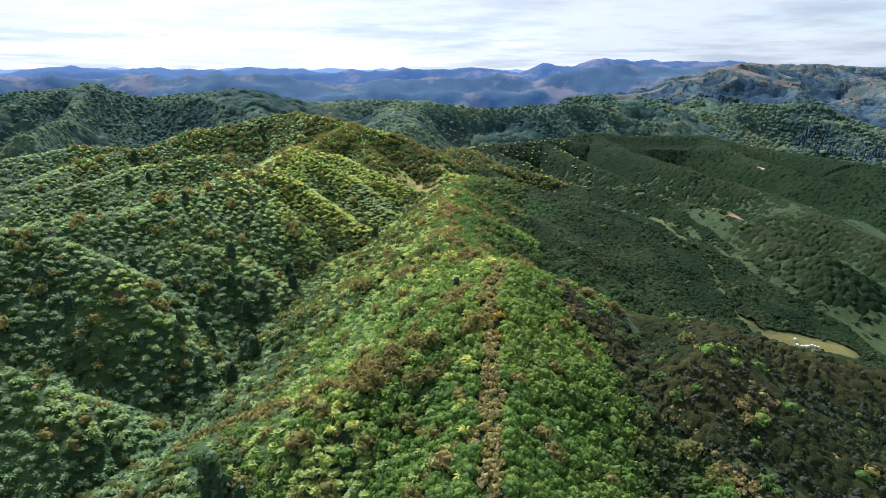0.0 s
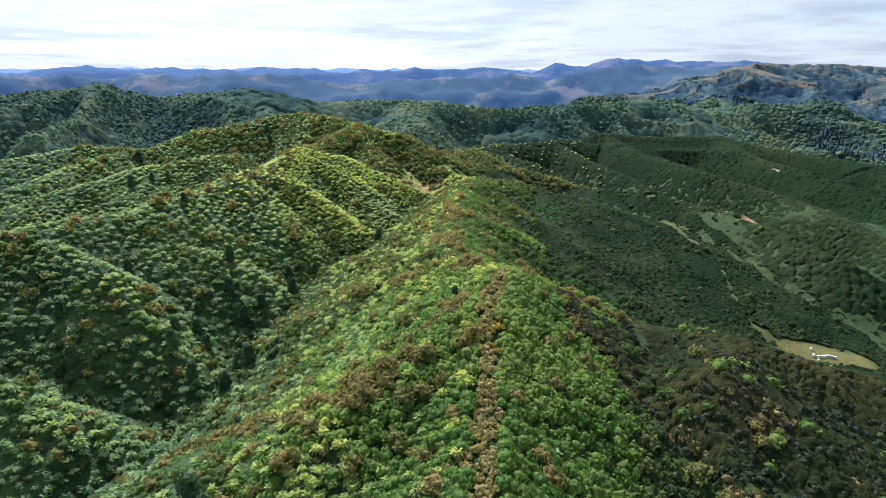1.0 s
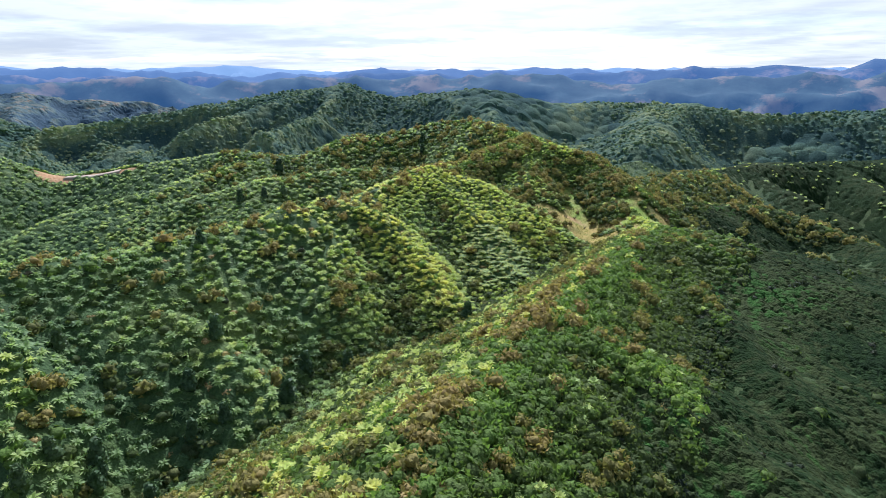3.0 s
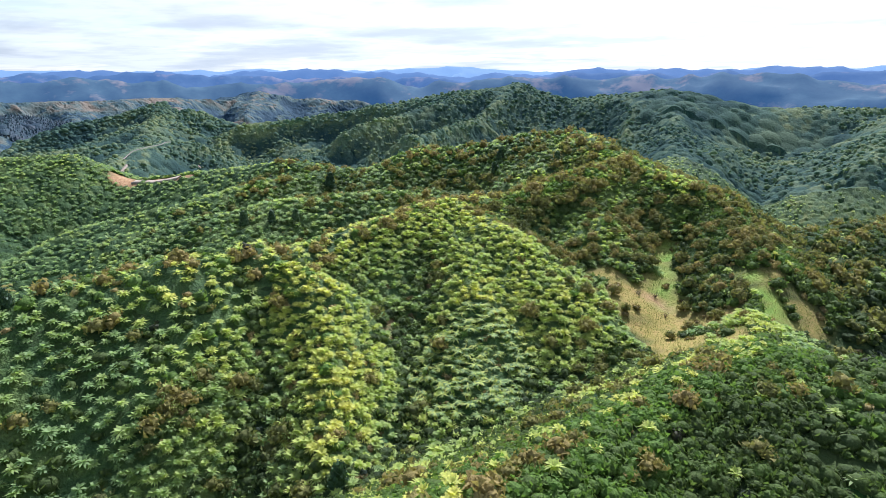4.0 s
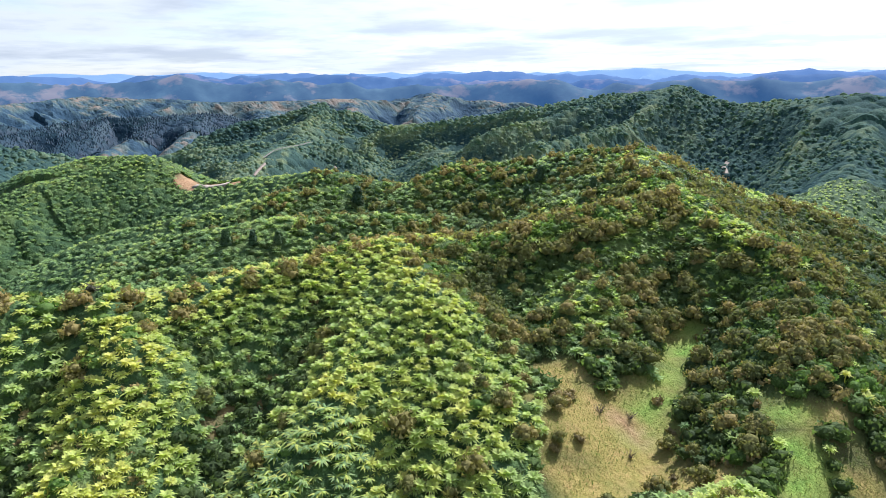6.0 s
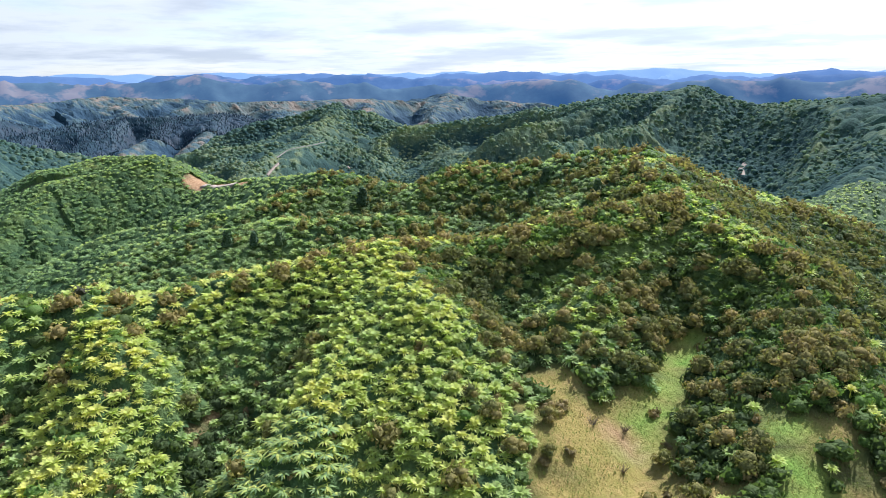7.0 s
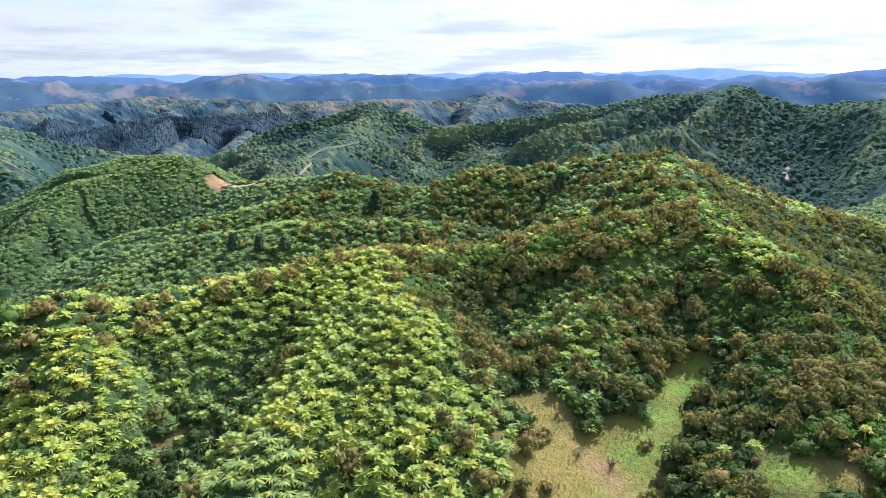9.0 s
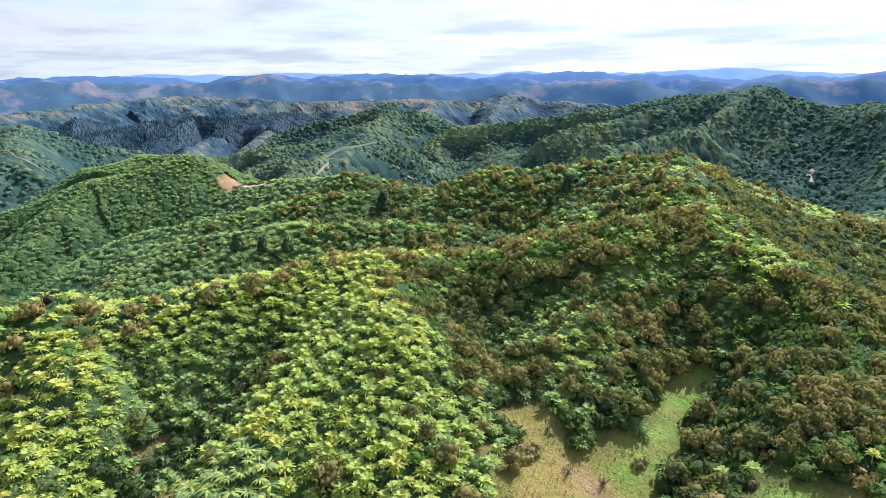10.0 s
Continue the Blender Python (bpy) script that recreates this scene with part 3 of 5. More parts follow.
def light_frond(steps, length=1.0, rise=0.38, droop=0.85, width=0.2):
    """The same frond with few faces: pointed at both ends, bent along its length."""
    xs = np.array([0.05] + steps + [1.0])
    zs = rise * xs - droop * xs ** 2 * 0.62
    ws = width * np.sin(np.pi * (xs * 0.9 + 0.08) ** 0.8)
    v, rows = [], []
    for i, (x, z, w) in enumerate(zip(xs * length, zs, ws)):
        if i in (0, len(xs) - 1):
            v.append((x, 0, z))
            rows.append((len(v) - 1,) * 2)
        else:
            v += [(x, -w, z), (x, w, z)]
            rows.append((len(v) - 2, len(v) - 1))
    f = []
    for (a, b), (c, d) in zip(rows[:-1], rows[1:]):
        f += [t for t in ((a, c, d), (a, d, b)) if len(set(t)) == 3]
    return np.array(v, float), np.array(f, int)


def turned(v, az, tilt=0.0):
    c, s = math.cos(tilt), math.sin(tilt)
    v = np.stack([v[:, 0] * c - v[:, 2] * s, v[:, 1], v[:, 0] * s + v[:, 2] * c], -1)
    c, s = math.cos(az), math.sin(az)
    return np.stack([v[:, 0] * c - v[:, 1] * s, v[:, 0] * s + v[:, 1] * c, v[:, 2]], -1)


def joined(pieces):
    vs, fs, k = [], [], 0
    for v, f in pieces:
        vs.append(v)
        fs.append(f + k)
        k += len(v)
    return np.concatenate(vs), np.concatenate(fs)


def stem(height, r0, r1, sides=5, base=(0, 0, 0), lean=(0, 0)):
    v, f = [], []
    for q, (z, r) in enumerate(((0, r0), (0.5, (r0 + r1) / 2), (1, r1))):
        for i in range(sides):
            a = 2 * math.pi * i / sides
            v.append((base[0] + lean[0] * z + r * math.cos(a), base[1] + lean[1] * z + r * math.sin(a), base[2] + height * z))
    for q in range(2):
        for i in range(sides):
            a, b = q * sides + i, q * sides + (i + 1) % sides
            f += [(a, b, b + sides), (a, b + sides, a + sides)]
    return np.array(v, float), np.array(f, int)


def fern_crown(count, seg, folded, trunk):
    out = []
    for i in range(count):
        az = 2 * math.pi * (i + rng.uniform(-0.3, 0.3)) / count
        v, f = light_frond([0.55] if seg == 1 else [0.35, 0.72], rng.uniform(0.75, 1.05), rng.uniform(0.22, 0.42), rng.uniform(0.5, 0.85), 0.10 if folded else 0.15)
        out.append((turned(v, az, rng.uniform(-0.12, 0.12)), f))
    for i in range(count // 2):
        v, f = light_frond([0.5], 0.66, 0.5, 0.45, 0.2)
        out.append((turned(v, 2 * math.pi * (i + rng.uniform(-0.3, 0.3)) / (count // 2), rng.uniform(0.0, 0.35)), f))
    if trunk:
        v, f = stem(1.9, 0.07, 0.06, 3, (0, 0, -1.9))
        out.append((v, f))
    return joined(out)


def ico(sub):
    bm = bmesh.new()
    bmesh.ops.create_icosphere(bm, subdivisions=sub, radius=1)
    bm.verts.index_update()
    v = np.array([q.co[:] for q in bm.verts])
    f = np.array([[q.index for q in t.verts] for t in bm.faces])
    bm.free()
    return v, f


ICO1, ICO2 = ico(1), ico(2)


def lump(sub, rough, flat=0.8):
    v, f = (ICO1 if sub == 1 else ICO2)
    v = v * (1 + rough * rng.uniform(-1, 1, (len(v), 1)))
    v = v * np.array([1, 1, flat])
    return v, f


def leaves_on(v_center, radius, count, size, flat=0.8, quad=True, up=0.0):
    """Loose leaves and twig ends round a clump, facing mostly outward."""
    d = rng.normal(size=(count, 3))
    d[:, 2] = np.abs(d[:, 2]) * 0.9 - 0.35 + up
    d /= np.linalg.norm(d, axis=1)[:, None]
    p = d * radius * rng.uniform(0.82, 1.16, (count, 1)) * np.array([1, 1, flat]) + np.array(v_center)
    nrm = d + rng.normal(scale=0.55, size=(count, 3))
    nrm /= np.linalg.norm(nrm, axis=1)[:, None]
    a = np.cross(nrm, rng.normal(size=(count, 3)))
    a /= np.linalg.norm(a, axis=1)[:, None]
    b = np.cross(nrm, a)
    s = size * rng.uniform(0.65, 1.35, (count, 1))
    if quad:
        v = np.stack([p - a * s, p + b * s * 0.6, p + a * s, p - b * s * 0.6], 1).reshape(-1, 3)
        i = np.arange(count)[:, None] * 4
        f = np.concatenate([i + [0, 1, 2], i + [0, 2, 3]])
    else:
        v = np.stack([p - a * s, p + a * s, p + b * s * 1.3], 1).reshape(-1, 3)
        f = np.arange(count)[:, None] * 3 + [0, 1, 2]
    return v, f


def clump(leaves, size, core=1, flat=0.8, quad=True, body=0.72):
    v, f = lump(core, 0.16, flat)
    return joined([(v * body, f), leaves_on((0, 0, 0), 0.9, leaves, size, flat, quad)])


def many_clumps(count, leaves, size, spread=0.55, core=1, quad=True, tall=0.5):
    out = []
    for i in range(count):
        az, rr = 2 * math.pi * i / count + rng.uniform(-0.4, 0.4), spread * rng.uniform(0.6, 1.1)
        c = np.array([rr * math.cos(az), rr * math.sin(az), rng.uniform(-0.3, 0.35) * tall])
        k = rng.uniform(0.42, 0.62)
        if i == 0:
            c, k = np.array([0, 0, tall * 0.6]), 0.62
        v, f = lump(core, 0.18, 0.85)
        out.append((v * k * 0.7 + c, f))
        out.append(leaves_on(c, k, leaves, size, 0.85, quad))
    return joined(out)


def cone_tree(tiers, leaves, quad=False):
    """A dark pointed tree: shrinking whorls of drooping sprays."""
    out = [stem(1.0, 0.045, 0.01, 4)]
    for i in range(tiers):
        z = 0.16 + 0.8 * i / tiers
        r = 0.30 * (1 - (z - 0.1)) ** 0.8 + 0.03
        v, f = lump(1, 0.22, 0.75)
        out.append((v * np.array([r, r, r * 1.1]) + np.array([rng.uniform(-0.03, 0.03), rng.uniform(-0.03, 0.03), z]), f))
        out.append(leaves_on((0, 0, z), r * 1.05, leaves, 0.085, 1.0, quad, 0.1))
    return joined(out)


# ---- laying plants out: one joined mesh for each kind of cover ----
def spread_mesh(name, templates, place, size, tint, material, lean=0.15, smooth=True):
    """All plants of one cover joined into one mesh; place (n, 3), size (n,), tint (n,)."""
    n = len(place)
    pick = rng.integers(0, len(templates), n)
    rot = rng.uniform(0, 2 * math.pi, n)
    sh = rng.uniform(-lean, lean, (n, 2))
    tall = rng.uniform(0.85, 1.15, n)
    vs, fs, ts, k = [], [], [], 0
    for q, (tv, tf) in enumerate(templates):
        i = np.nonzero(pick == q)[0]
        if not len(i):
            continue
        c, s = np.cos(rot[i])[:, None], np.sin(rot[i])[:, None]
        x = tv[None, :, 0] * c - tv[None, :, 1] * s
        y = tv[None, :, 0] * s + tv[None, :, 1] * c
        z = tv[None, :, 2] * tall[i][:, None] + sh[i, :1] * x + sh[i, 1:] * y
        v = np.stack([x, y, z], -1) * size[i][:, None, None] + place[i][:, None, :]
        vs.append(v.reshape(-1, 3))
        fs.append((tf[None] + (np.arange(len(i)) * len(tv))[:, None, None] + k).reshape(-1, 3))
        ts.append(np.repeat(tint[i], len(tv)))
        k += len(i) * len(tv)
    me = mesh_from(name, np.concatenate(vs), np.concatenate(fs), smooth=smooth)
    a = me.attributes.new("tint", "FLOAT", "POINT")
    a.data.foreach_set("value", np.concatenate(ts).astype(np.float32))
    me.materials.append(material)
    return new(name, me)


def jittered(x0, x1, y0, y1, step):
    xs, ys = np.meshgrid(np.arange(x0, x1, step), np.arange(y0, y1, step), indexing="ij")
    xs[:, ::2] += step / 2
    j = rng.uniform(-0.5, 0.5, (2, *xs.shape)) * step
    return (xs + j[0]).ravel(), (ys + j[1]).ravel()


def height(x, y):
    """Height of the ground sheet at x, y, read off its grid."""
    i = (np.arcsinh((np.asarray(x) + 22) / 36) / 5.5 + 1) / 2 * (N - 1)
    j = (np.arcsinh((np.asarray(y) - 95) / 36) / 5.5 + 1) / 2 * (N - 1)
    i, j = np.clip(i, 0, N - 1.001), np.clip(j, 0, N - 1.001)
    p, q = i.astype(int), j.astype(int)
    a, b = i - p, j - q
    return (gz[p, q] * (1 - a) + gz[p + 1, q] * a) * (1 - b) + (gz[p, q + 1] * (1 - a) + gz[p + 1, q + 1] * a) * b


# camera positions along the flight, used to drop cover they cannot see
FLIGHT_EYES = ((0, 0, 60), (5, 12, 60), (10, 30, 59), (15, 68, 58), (15, 95, 58), (14, 108, 58))


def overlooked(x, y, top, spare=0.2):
    """Whether a crown's top can be seen from somewhere along the camera's flight; cover hidden from it behind the
    ridges is thinned or left out.
    """
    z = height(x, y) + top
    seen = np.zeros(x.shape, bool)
    for ex, ey, ez in FLIGHT_EYES:
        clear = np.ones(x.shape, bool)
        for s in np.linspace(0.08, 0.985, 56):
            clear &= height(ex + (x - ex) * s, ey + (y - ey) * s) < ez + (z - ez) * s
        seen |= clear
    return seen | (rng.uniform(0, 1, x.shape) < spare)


FLIGHT = [(2, 18), (4, 50), (0, 78), (-9, 104), (-11, 120), (-14, 130)]   # the stretch of country seen from nearest
FERN, BROAD, KANUKA, SCRUB, BRACKEN, GORSE, NONE = range(7)


def species(x, y):
    """Which plant grows where."""
    r = rng.uniform(0, 1, x.shape)
    cx = crest_x(y)
    e = x - cx
    n1, n2, n3 = value_noise(x, y, 7, 61), value_noise(x, y, 3, 62), value_noise(x, y, 14, 63)
    gully = 14.5 - (y - 38) * 0.56
    brown_crest = np.interp(x, (4.9, 10.8, 16, 22, 29, 52), (49.5, 52.5, 51.5, 49, 47, 46))

    def choose(fern, broad, kanuka, scrub, bracken):
        t = np.cumsum(np.stack(np.broadcast_arrays(fern, broad, kanuka, scrub, bracken)), 0)
        t = t / t[-1]
        return (r[None] > t).sum(0)
    west_w = choose(0.74 + 0.2 * n1, 0.18 + 0.1 * n2, 0.05 - 0.04 * n3, 0.01 + 0 * x, 0.015 + 0.015 * n2)
    crest_d = line_dist(x, y, [(-62, 50), (-45, 68), (-35, 84), (-30, 101), (-28, 117), (-26, 126), (-19, 142), (-34, 153), (-55, 144)])
    top = choose(0.50 + 0 * x, 0.22 + 0 * x, 0.15 + 0.12 * n2, 0.02 + 0 * x, 0.06 + 0.06 * n1)
    out = np.where(crest_d < 1.6, top, west_w)
    peak = choose(0.50 + 0.35 * n1, 0.30 + 0.1 * n2, 0.20 + 0.1 * n2, 0.01 + 0 * x, 0.01 + 0 * x)
    out = np.where((y > 119 + 0.2 * (x + 20)) & (x > -32) & (x < 12), peak, out)
    stand = np.full(x.shape, 9.0)
    for cx0, cy0, rad in ((-16.6, 134.6, 2.6), (-13.6, 139, 2.6), (-13.4, 128, 2.0), (-17, 128, 2.2), (-19.8, 126, 2.0), (-12.4, 124.8, 1.2), (-16, 122, 2.2)):
        stand = np.minimum(stand, np.hypot(x - cx0, y - cy0) / rad)
    basin = choose((0.3 + 0.25 * n1) * np.where(x > -9, 0.12, 1.0), 0.5 + 0.15 * n2, 0.18 - 0.1 * n1 + np.where(x > -9, 0.04, 0), 0 * x, 0.03 + 0 * x)
    basin = np.where(stand < 1 + 0.3 * n2, choose(0.78 + 0 * x, 0.12 + 0 * x, 0.1 + 0 * x, 0 * x, 0 * x), basin)
    out = np.where((y > 119 + 0.2 * (x + 20)) & (x > -25) & (x < 12) & (y < 146), basin, out)
    head = choose(0.42 + 0.3 * n1, 0.42 + 0 * x, 0.14 + 0 * x, 0.01 + 0 * x, 0.01 + 0 * x)
    out = np.where((x < -34) & (y > 122) & (x > -75), head, out)
    dome = choose(0.86 + 0.1 * n1, 0.14 + 0 * x, 0.02 + 0 * x, 0.0 * x, 0.0 * x)
    out = np.where((x < -75), dome, out)
    flank = choose(0.36 + 0.3 * n1, 0.52 + 0 * x, 0.05 + 0 * x, 0.01 + 0 * x, 0.05 + 0.05 * n2)
    out = np.where((x > np.interp(y, (30, 60, 84, 106), (-21, -21, -14, -6))) & (e < 0) & (y < 116), flank, out)
    near_w = choose(0.10 + 0.22 * np.clip(n3, 0, 1), 0.68 + 0 * x, 0.05 + 0 * x, 0.01 + 0 * x, 0.04 + 0.12 * np.clip(n2, 0, 1))
    out = np.where((e < 0) & (e > -9) & (y < 48), near_w, out)
    slope = (x > -27) & (x < -7) & (y > 95) & (y < 120 + 0.2 * (x + 20)) & (e < -8)
    out = np.where(slope, choose(0.9 + 0.1 * n1, 0.09 + 0.08 * n2, 0.05 + 0.05 * n3, 0 * x, 0.03 + 0.03 * n2), out)
    spur = line_dist(x, y, [(-1.5, 39.7), (-4.9, 37.7), (-10, 38), (-14, 40), (-19, 44)])
    out = np.where((spur < 0.9 + 0.5 * n2) & (r < 0.75), np.where(r < 0.45, BRACKEN, KANUKA), out)
    fern_patch = np.hypot((x + 6) / 2.2, (y - 31) / 3.0) < 1 + 0.3 * n2
    out = np.where(fern_patch & (r < 0.75), FERN, out)
    east = choose(0 * x, 0.40 + 0.3 * n1, 0 * x, 0.62 - 0.2 * n1, 0 * x)
    out = np.where((e > 0) & (y >= brown_crest) & ((y < 119) | (x > 8)), east, out)
    greens = line_dist(x, y, [(1, 79), (4, 60), (6, 72), (4, 95)])
    out = np.where((e > 0) & (greens < 6) & (y > 55) & (r < 0.72), BROAD, out)
    out = np.where((e > 0) & (e < 9 + 2 * n2) & (y >= brown_crest) & (y < 119), choose(0.03 + 0 * x, 0.87 + 0 * x, 0.03 + 0.03 * n2, 0.05 + 0 * x, 0.02 + 0.02 * n1), out)
    near_e = choose(0.01 + 0 * x, 0.94 + 0 * x, 0.02 + 0 * x, 0.02 + 0 * x, 0.02 + 0.05 * np.clip(n2, 0, 1))
    out = np.where((e >= 0) & (y < brown_crest + 1) & (x <= gully), near_e, out)
    brown = choose(0.0 * x, 0.05 + 0.22 * np.clip(n1 - 0.35, 0, 1), 0.01 + 0 * x, 0.90 + 0 * x, 0.015 + 0.02 * n2)
    out = np.where((x > gully) & (y < brown_crest), brown, out)
    out = np.where((np.abs(x - gully - 0.4) < 0.9 + 0.5 * n2) & (y < 47) & (e > 4), np.where(r < 0.5, BRACKEN, SCRUB), out)
    track = (np.abs(e + 0.12 * n2) < 0.72 + 0.25 * n2) & (y < 52)
    heath = np.abs(y - brown_crest) < 0.6 + 0.5 * n2
    out = np.where(heath & (x > 5.5) & (x < 17) & (r < 0.7), np.where(r < 0.6, BRACKEN, KANUKA), out)
    out = np.where((np.abs(e + 0.5) < 1.0 + 0.5 * n1) & (y >= 52) & (y < 112) & (r < 0.26), np.where(r < 0.12, BRACKEN, KANUKA), out)
    # gullies hold dark broadleaf, sharp crests dry bracken; this also stands in for relief shade
    hollow = hollowness(x, y)
    out = np.where((hollow < -0.4) & (r > 0.78 + hollow * 0.3) & (x < crest_x(y)) & (out == FERN), BROAD, out)
    out = np.where((hollow > 0.32) & (r > 0.93), BRACKEN, out)
    out = np.where(track, BRACKEN, out)
    out = np.where(track & (y > 38.5) & (y < 44) & (e > 0.15) & (r < 0.4), GORSE, out)
    out = np.where((x > 60) | (y > 165) & (x > -20), choose(0.0 * x, 0.40 + 0.2 * n1, 0.03 + 0 * x, 0.6 + 0 * x, 0.0 * x), out)
    out = np.where((y > 144 - 0.35 * (x + 16)) & (x > -28) & (x < 45) & (y > 132), choose(0.06 + 0.05 * n1, 0.74 + 0 * x, 0.2 + 0 * x, 0 * x, 0 * x), out)   # dark bush on the far side of the peak, standing in for its shade
    open_d = meadow(x, y)
    out = np.where((open_d < 0.75) & (out == KANUKA), np.where(r < 0.5, BROAD, NONE), out)
    out = np.where((open_d < 0.15) & (r < 0.85 + 0.11 * (open_d < -0.7)), NONE, out)
    out = np.where(bare(x, y) < 0, NONE, out)
    return out


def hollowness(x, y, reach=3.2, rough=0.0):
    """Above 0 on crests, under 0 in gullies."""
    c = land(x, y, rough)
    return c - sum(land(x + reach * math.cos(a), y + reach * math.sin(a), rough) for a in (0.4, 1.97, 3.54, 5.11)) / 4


def tints(x, y, kind=None):
    """0 dark and green to 1 pale and yellow."""
    t = rng.uniform(0.1, 0.9, x.shape)
    if kind is None:
        return t
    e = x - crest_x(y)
    # gullies tinted darker, crests paler: relief shading put into the leaf colour
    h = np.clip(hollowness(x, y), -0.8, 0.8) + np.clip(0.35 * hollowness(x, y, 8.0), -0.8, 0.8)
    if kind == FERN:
        # yellower slope at (-14, 104), duller west valley: sunlight and cloud shade tinted in
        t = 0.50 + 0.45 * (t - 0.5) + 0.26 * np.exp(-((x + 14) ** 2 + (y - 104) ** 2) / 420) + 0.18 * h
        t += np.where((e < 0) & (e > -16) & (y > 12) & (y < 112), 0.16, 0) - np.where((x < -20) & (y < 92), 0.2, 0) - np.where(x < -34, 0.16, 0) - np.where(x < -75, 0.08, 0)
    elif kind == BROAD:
        # east and back of the peak tinted down as shade, e > 2 up as sunlit
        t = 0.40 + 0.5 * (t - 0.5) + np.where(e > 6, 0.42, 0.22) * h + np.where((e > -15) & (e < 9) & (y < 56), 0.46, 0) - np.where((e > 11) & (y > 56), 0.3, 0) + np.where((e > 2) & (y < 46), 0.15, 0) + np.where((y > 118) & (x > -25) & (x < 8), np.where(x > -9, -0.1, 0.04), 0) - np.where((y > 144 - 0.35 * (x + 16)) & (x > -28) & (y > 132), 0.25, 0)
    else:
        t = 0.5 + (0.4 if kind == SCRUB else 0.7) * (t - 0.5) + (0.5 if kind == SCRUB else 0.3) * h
        if kind == KANUKA:
            t = t - np.where((y > 118) & (x > -26) & (x < 10), 0.22, 0)
    return np.clip(t, 0, 1)


SIZE = {FERN: (0.36, 0.60), BROAD: (0.32, 0.66), KANUKA: (0.46, 0.95), SCRUB: (0.25, 0.4), BRACKEN: (0.2, 0.32), GORSE: (0.18, 0.3)}
LIFT = {FERN: (0.20, 0.46), BROAD: (0.04, 0.2), KANUKA: (0.15, 0.4), SCRUB: (0.05, 0.12), BRACKEN: (0.03, 0.08), GORSE: (0.05, 0.1)}
NAMES = {FERN: "tree_ferns", BROAD: "broadleaf_shrubs", KANUKA: "kanuka_scrub", SCRUB: "brown_heath_scrub", BRACKEN: "dry_bracken", GORSE: "gorse"}
MATS = {FERN: M_FERN, BROAD: M_BROAD, KANUKA: M_KANUKA, SCRUB: M_SCRUB, BRACKEN: M_BRACKEN, GORSE: M_GORSE}
near_forms = {
    FERN: [fern_crown(20, 2, True, True) for _ in range(5)],
    BROAD: [clump(36, 0.24, quad=False, body=0.8) for _ in range(6)],
    KANUKA: [many_clumps(4, 28, 0.17, quad=False) for _ in range(6)],
    SCRUB: [clump(17, 0.34, flat=0.95, quad=False) for _ in range(5)],
    BRACKEN: [clump(18, 0.40, flat=0.8, quad=False) for _ in range(4)],
    GORSE: [clump(26, 0.32, quad=False) for _ in range(3)],
}
mid_forms = {
    FERN: [fern_crown(13, 1, False, False) for _ in range(5)],
    BROAD: [clump(18, 0.28, quad=False, body=0.82) for _ in range(5)],
    KANUKA: [many_clumps(3, 16, 0.19, spread=0.45, quad=False) for _ in range(5)],
    SCRUB: [clump(11, 0.38, quad=False, body=0.72) for _ in range(4)],
    BRACKEN: [clump(18, 0.27, flat=0.6, quad=False, body=0.75) for _ in range(4)],
    GORSE: [clump(8, 0.4, quad=False) for _ in range(2)],
}
plants = {}
for tier, (box, step, lo, hi, grow) in {"near": ((-42, 30, 8, 152), 0.53, -1, 18, 1.04), "middle": ((-85, 70, 12, 205), 0.82, 18, 62, 1.2), "outer": ((-150, 120, 30, 260), 0.86, 62, 130, 1.15)}.items():
    x, y = jittered(*box, step)
    d = line_dist(x, y, FLIGHT)
    ok = (d >= lo) & (d < hi)
    if tier != "near":
        ok &= (y > 26 - 0.25 * np.abs(x)) & (y > 0.9 * x - 10)
    if tier == "outer":
        ok &= (y > 60) & (rng.uniform(0, 1, x.shape) < np.where(x > 10, 1.0, 0.85))
    x, y = x[ok], y[ok]
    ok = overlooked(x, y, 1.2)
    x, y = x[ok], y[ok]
    kind = species(x, y)
    kind = np.where((x > crest_x(y) + 11) & (y < 150) & (y > 46) & (rng.uniform(0, 1, x.shape) < 0.92), NONE, kind)   # the valley side is closed scrub
    z = land(x, y)
    # small plants stand closer together
    for k in range(6):
        if tier == "outer" and k != FERN:
            continue
        i = np.nonzero(kind == k)[0]
        if k == SCRUB:
            i = i[rng.uniform(0, 1, len(i)) < 0.5]
        xs, ys, zs = x[i], y[i], z[i]
        if k in (BRACKEN, GORSE) and tier != "outer":
            xs, ys = np.concatenate([xs, xs + rng.uniform(-0.45, 0.45, len(i))]), np.concatenate([ys, ys + rng.uniform(-0.45, 0.45, len(i))])
            zs = land(xs, ys)
        if k == FERN and tier == "near":
            # a lower storey of young ferns between the crowns
            fx2, fy2 = xs[::2] + rng.uniform(-0.35, 0.35, len(xs[::2])), ys[::2] + rng.uniform(-0.35, 0.35, len(xs[::2]))
            hh = rng.uniform(0.05, 0.2, len(fx2))
            plants["under", k] = [np.stack([fx2, fy2, land(fx2, fy2) + hh], -1), rng.uniform(0.34, 0.5, len(fx2)), np.clip(tints(fx2, fy2, k) - 0.08, 0, 1), hh]
        s = rng.uniform(*SIZE[k], len(xs)) * grow * (1.45 if k in (SCRUB, BRACKEN) and tier == "outer" else 1.15 if k in (SCRUB, BRACKEN) and tier == "middle" else 1.0)
        h = rng.uniform(*LIFT[k], len(xs))
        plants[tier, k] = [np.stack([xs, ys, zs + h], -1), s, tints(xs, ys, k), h]


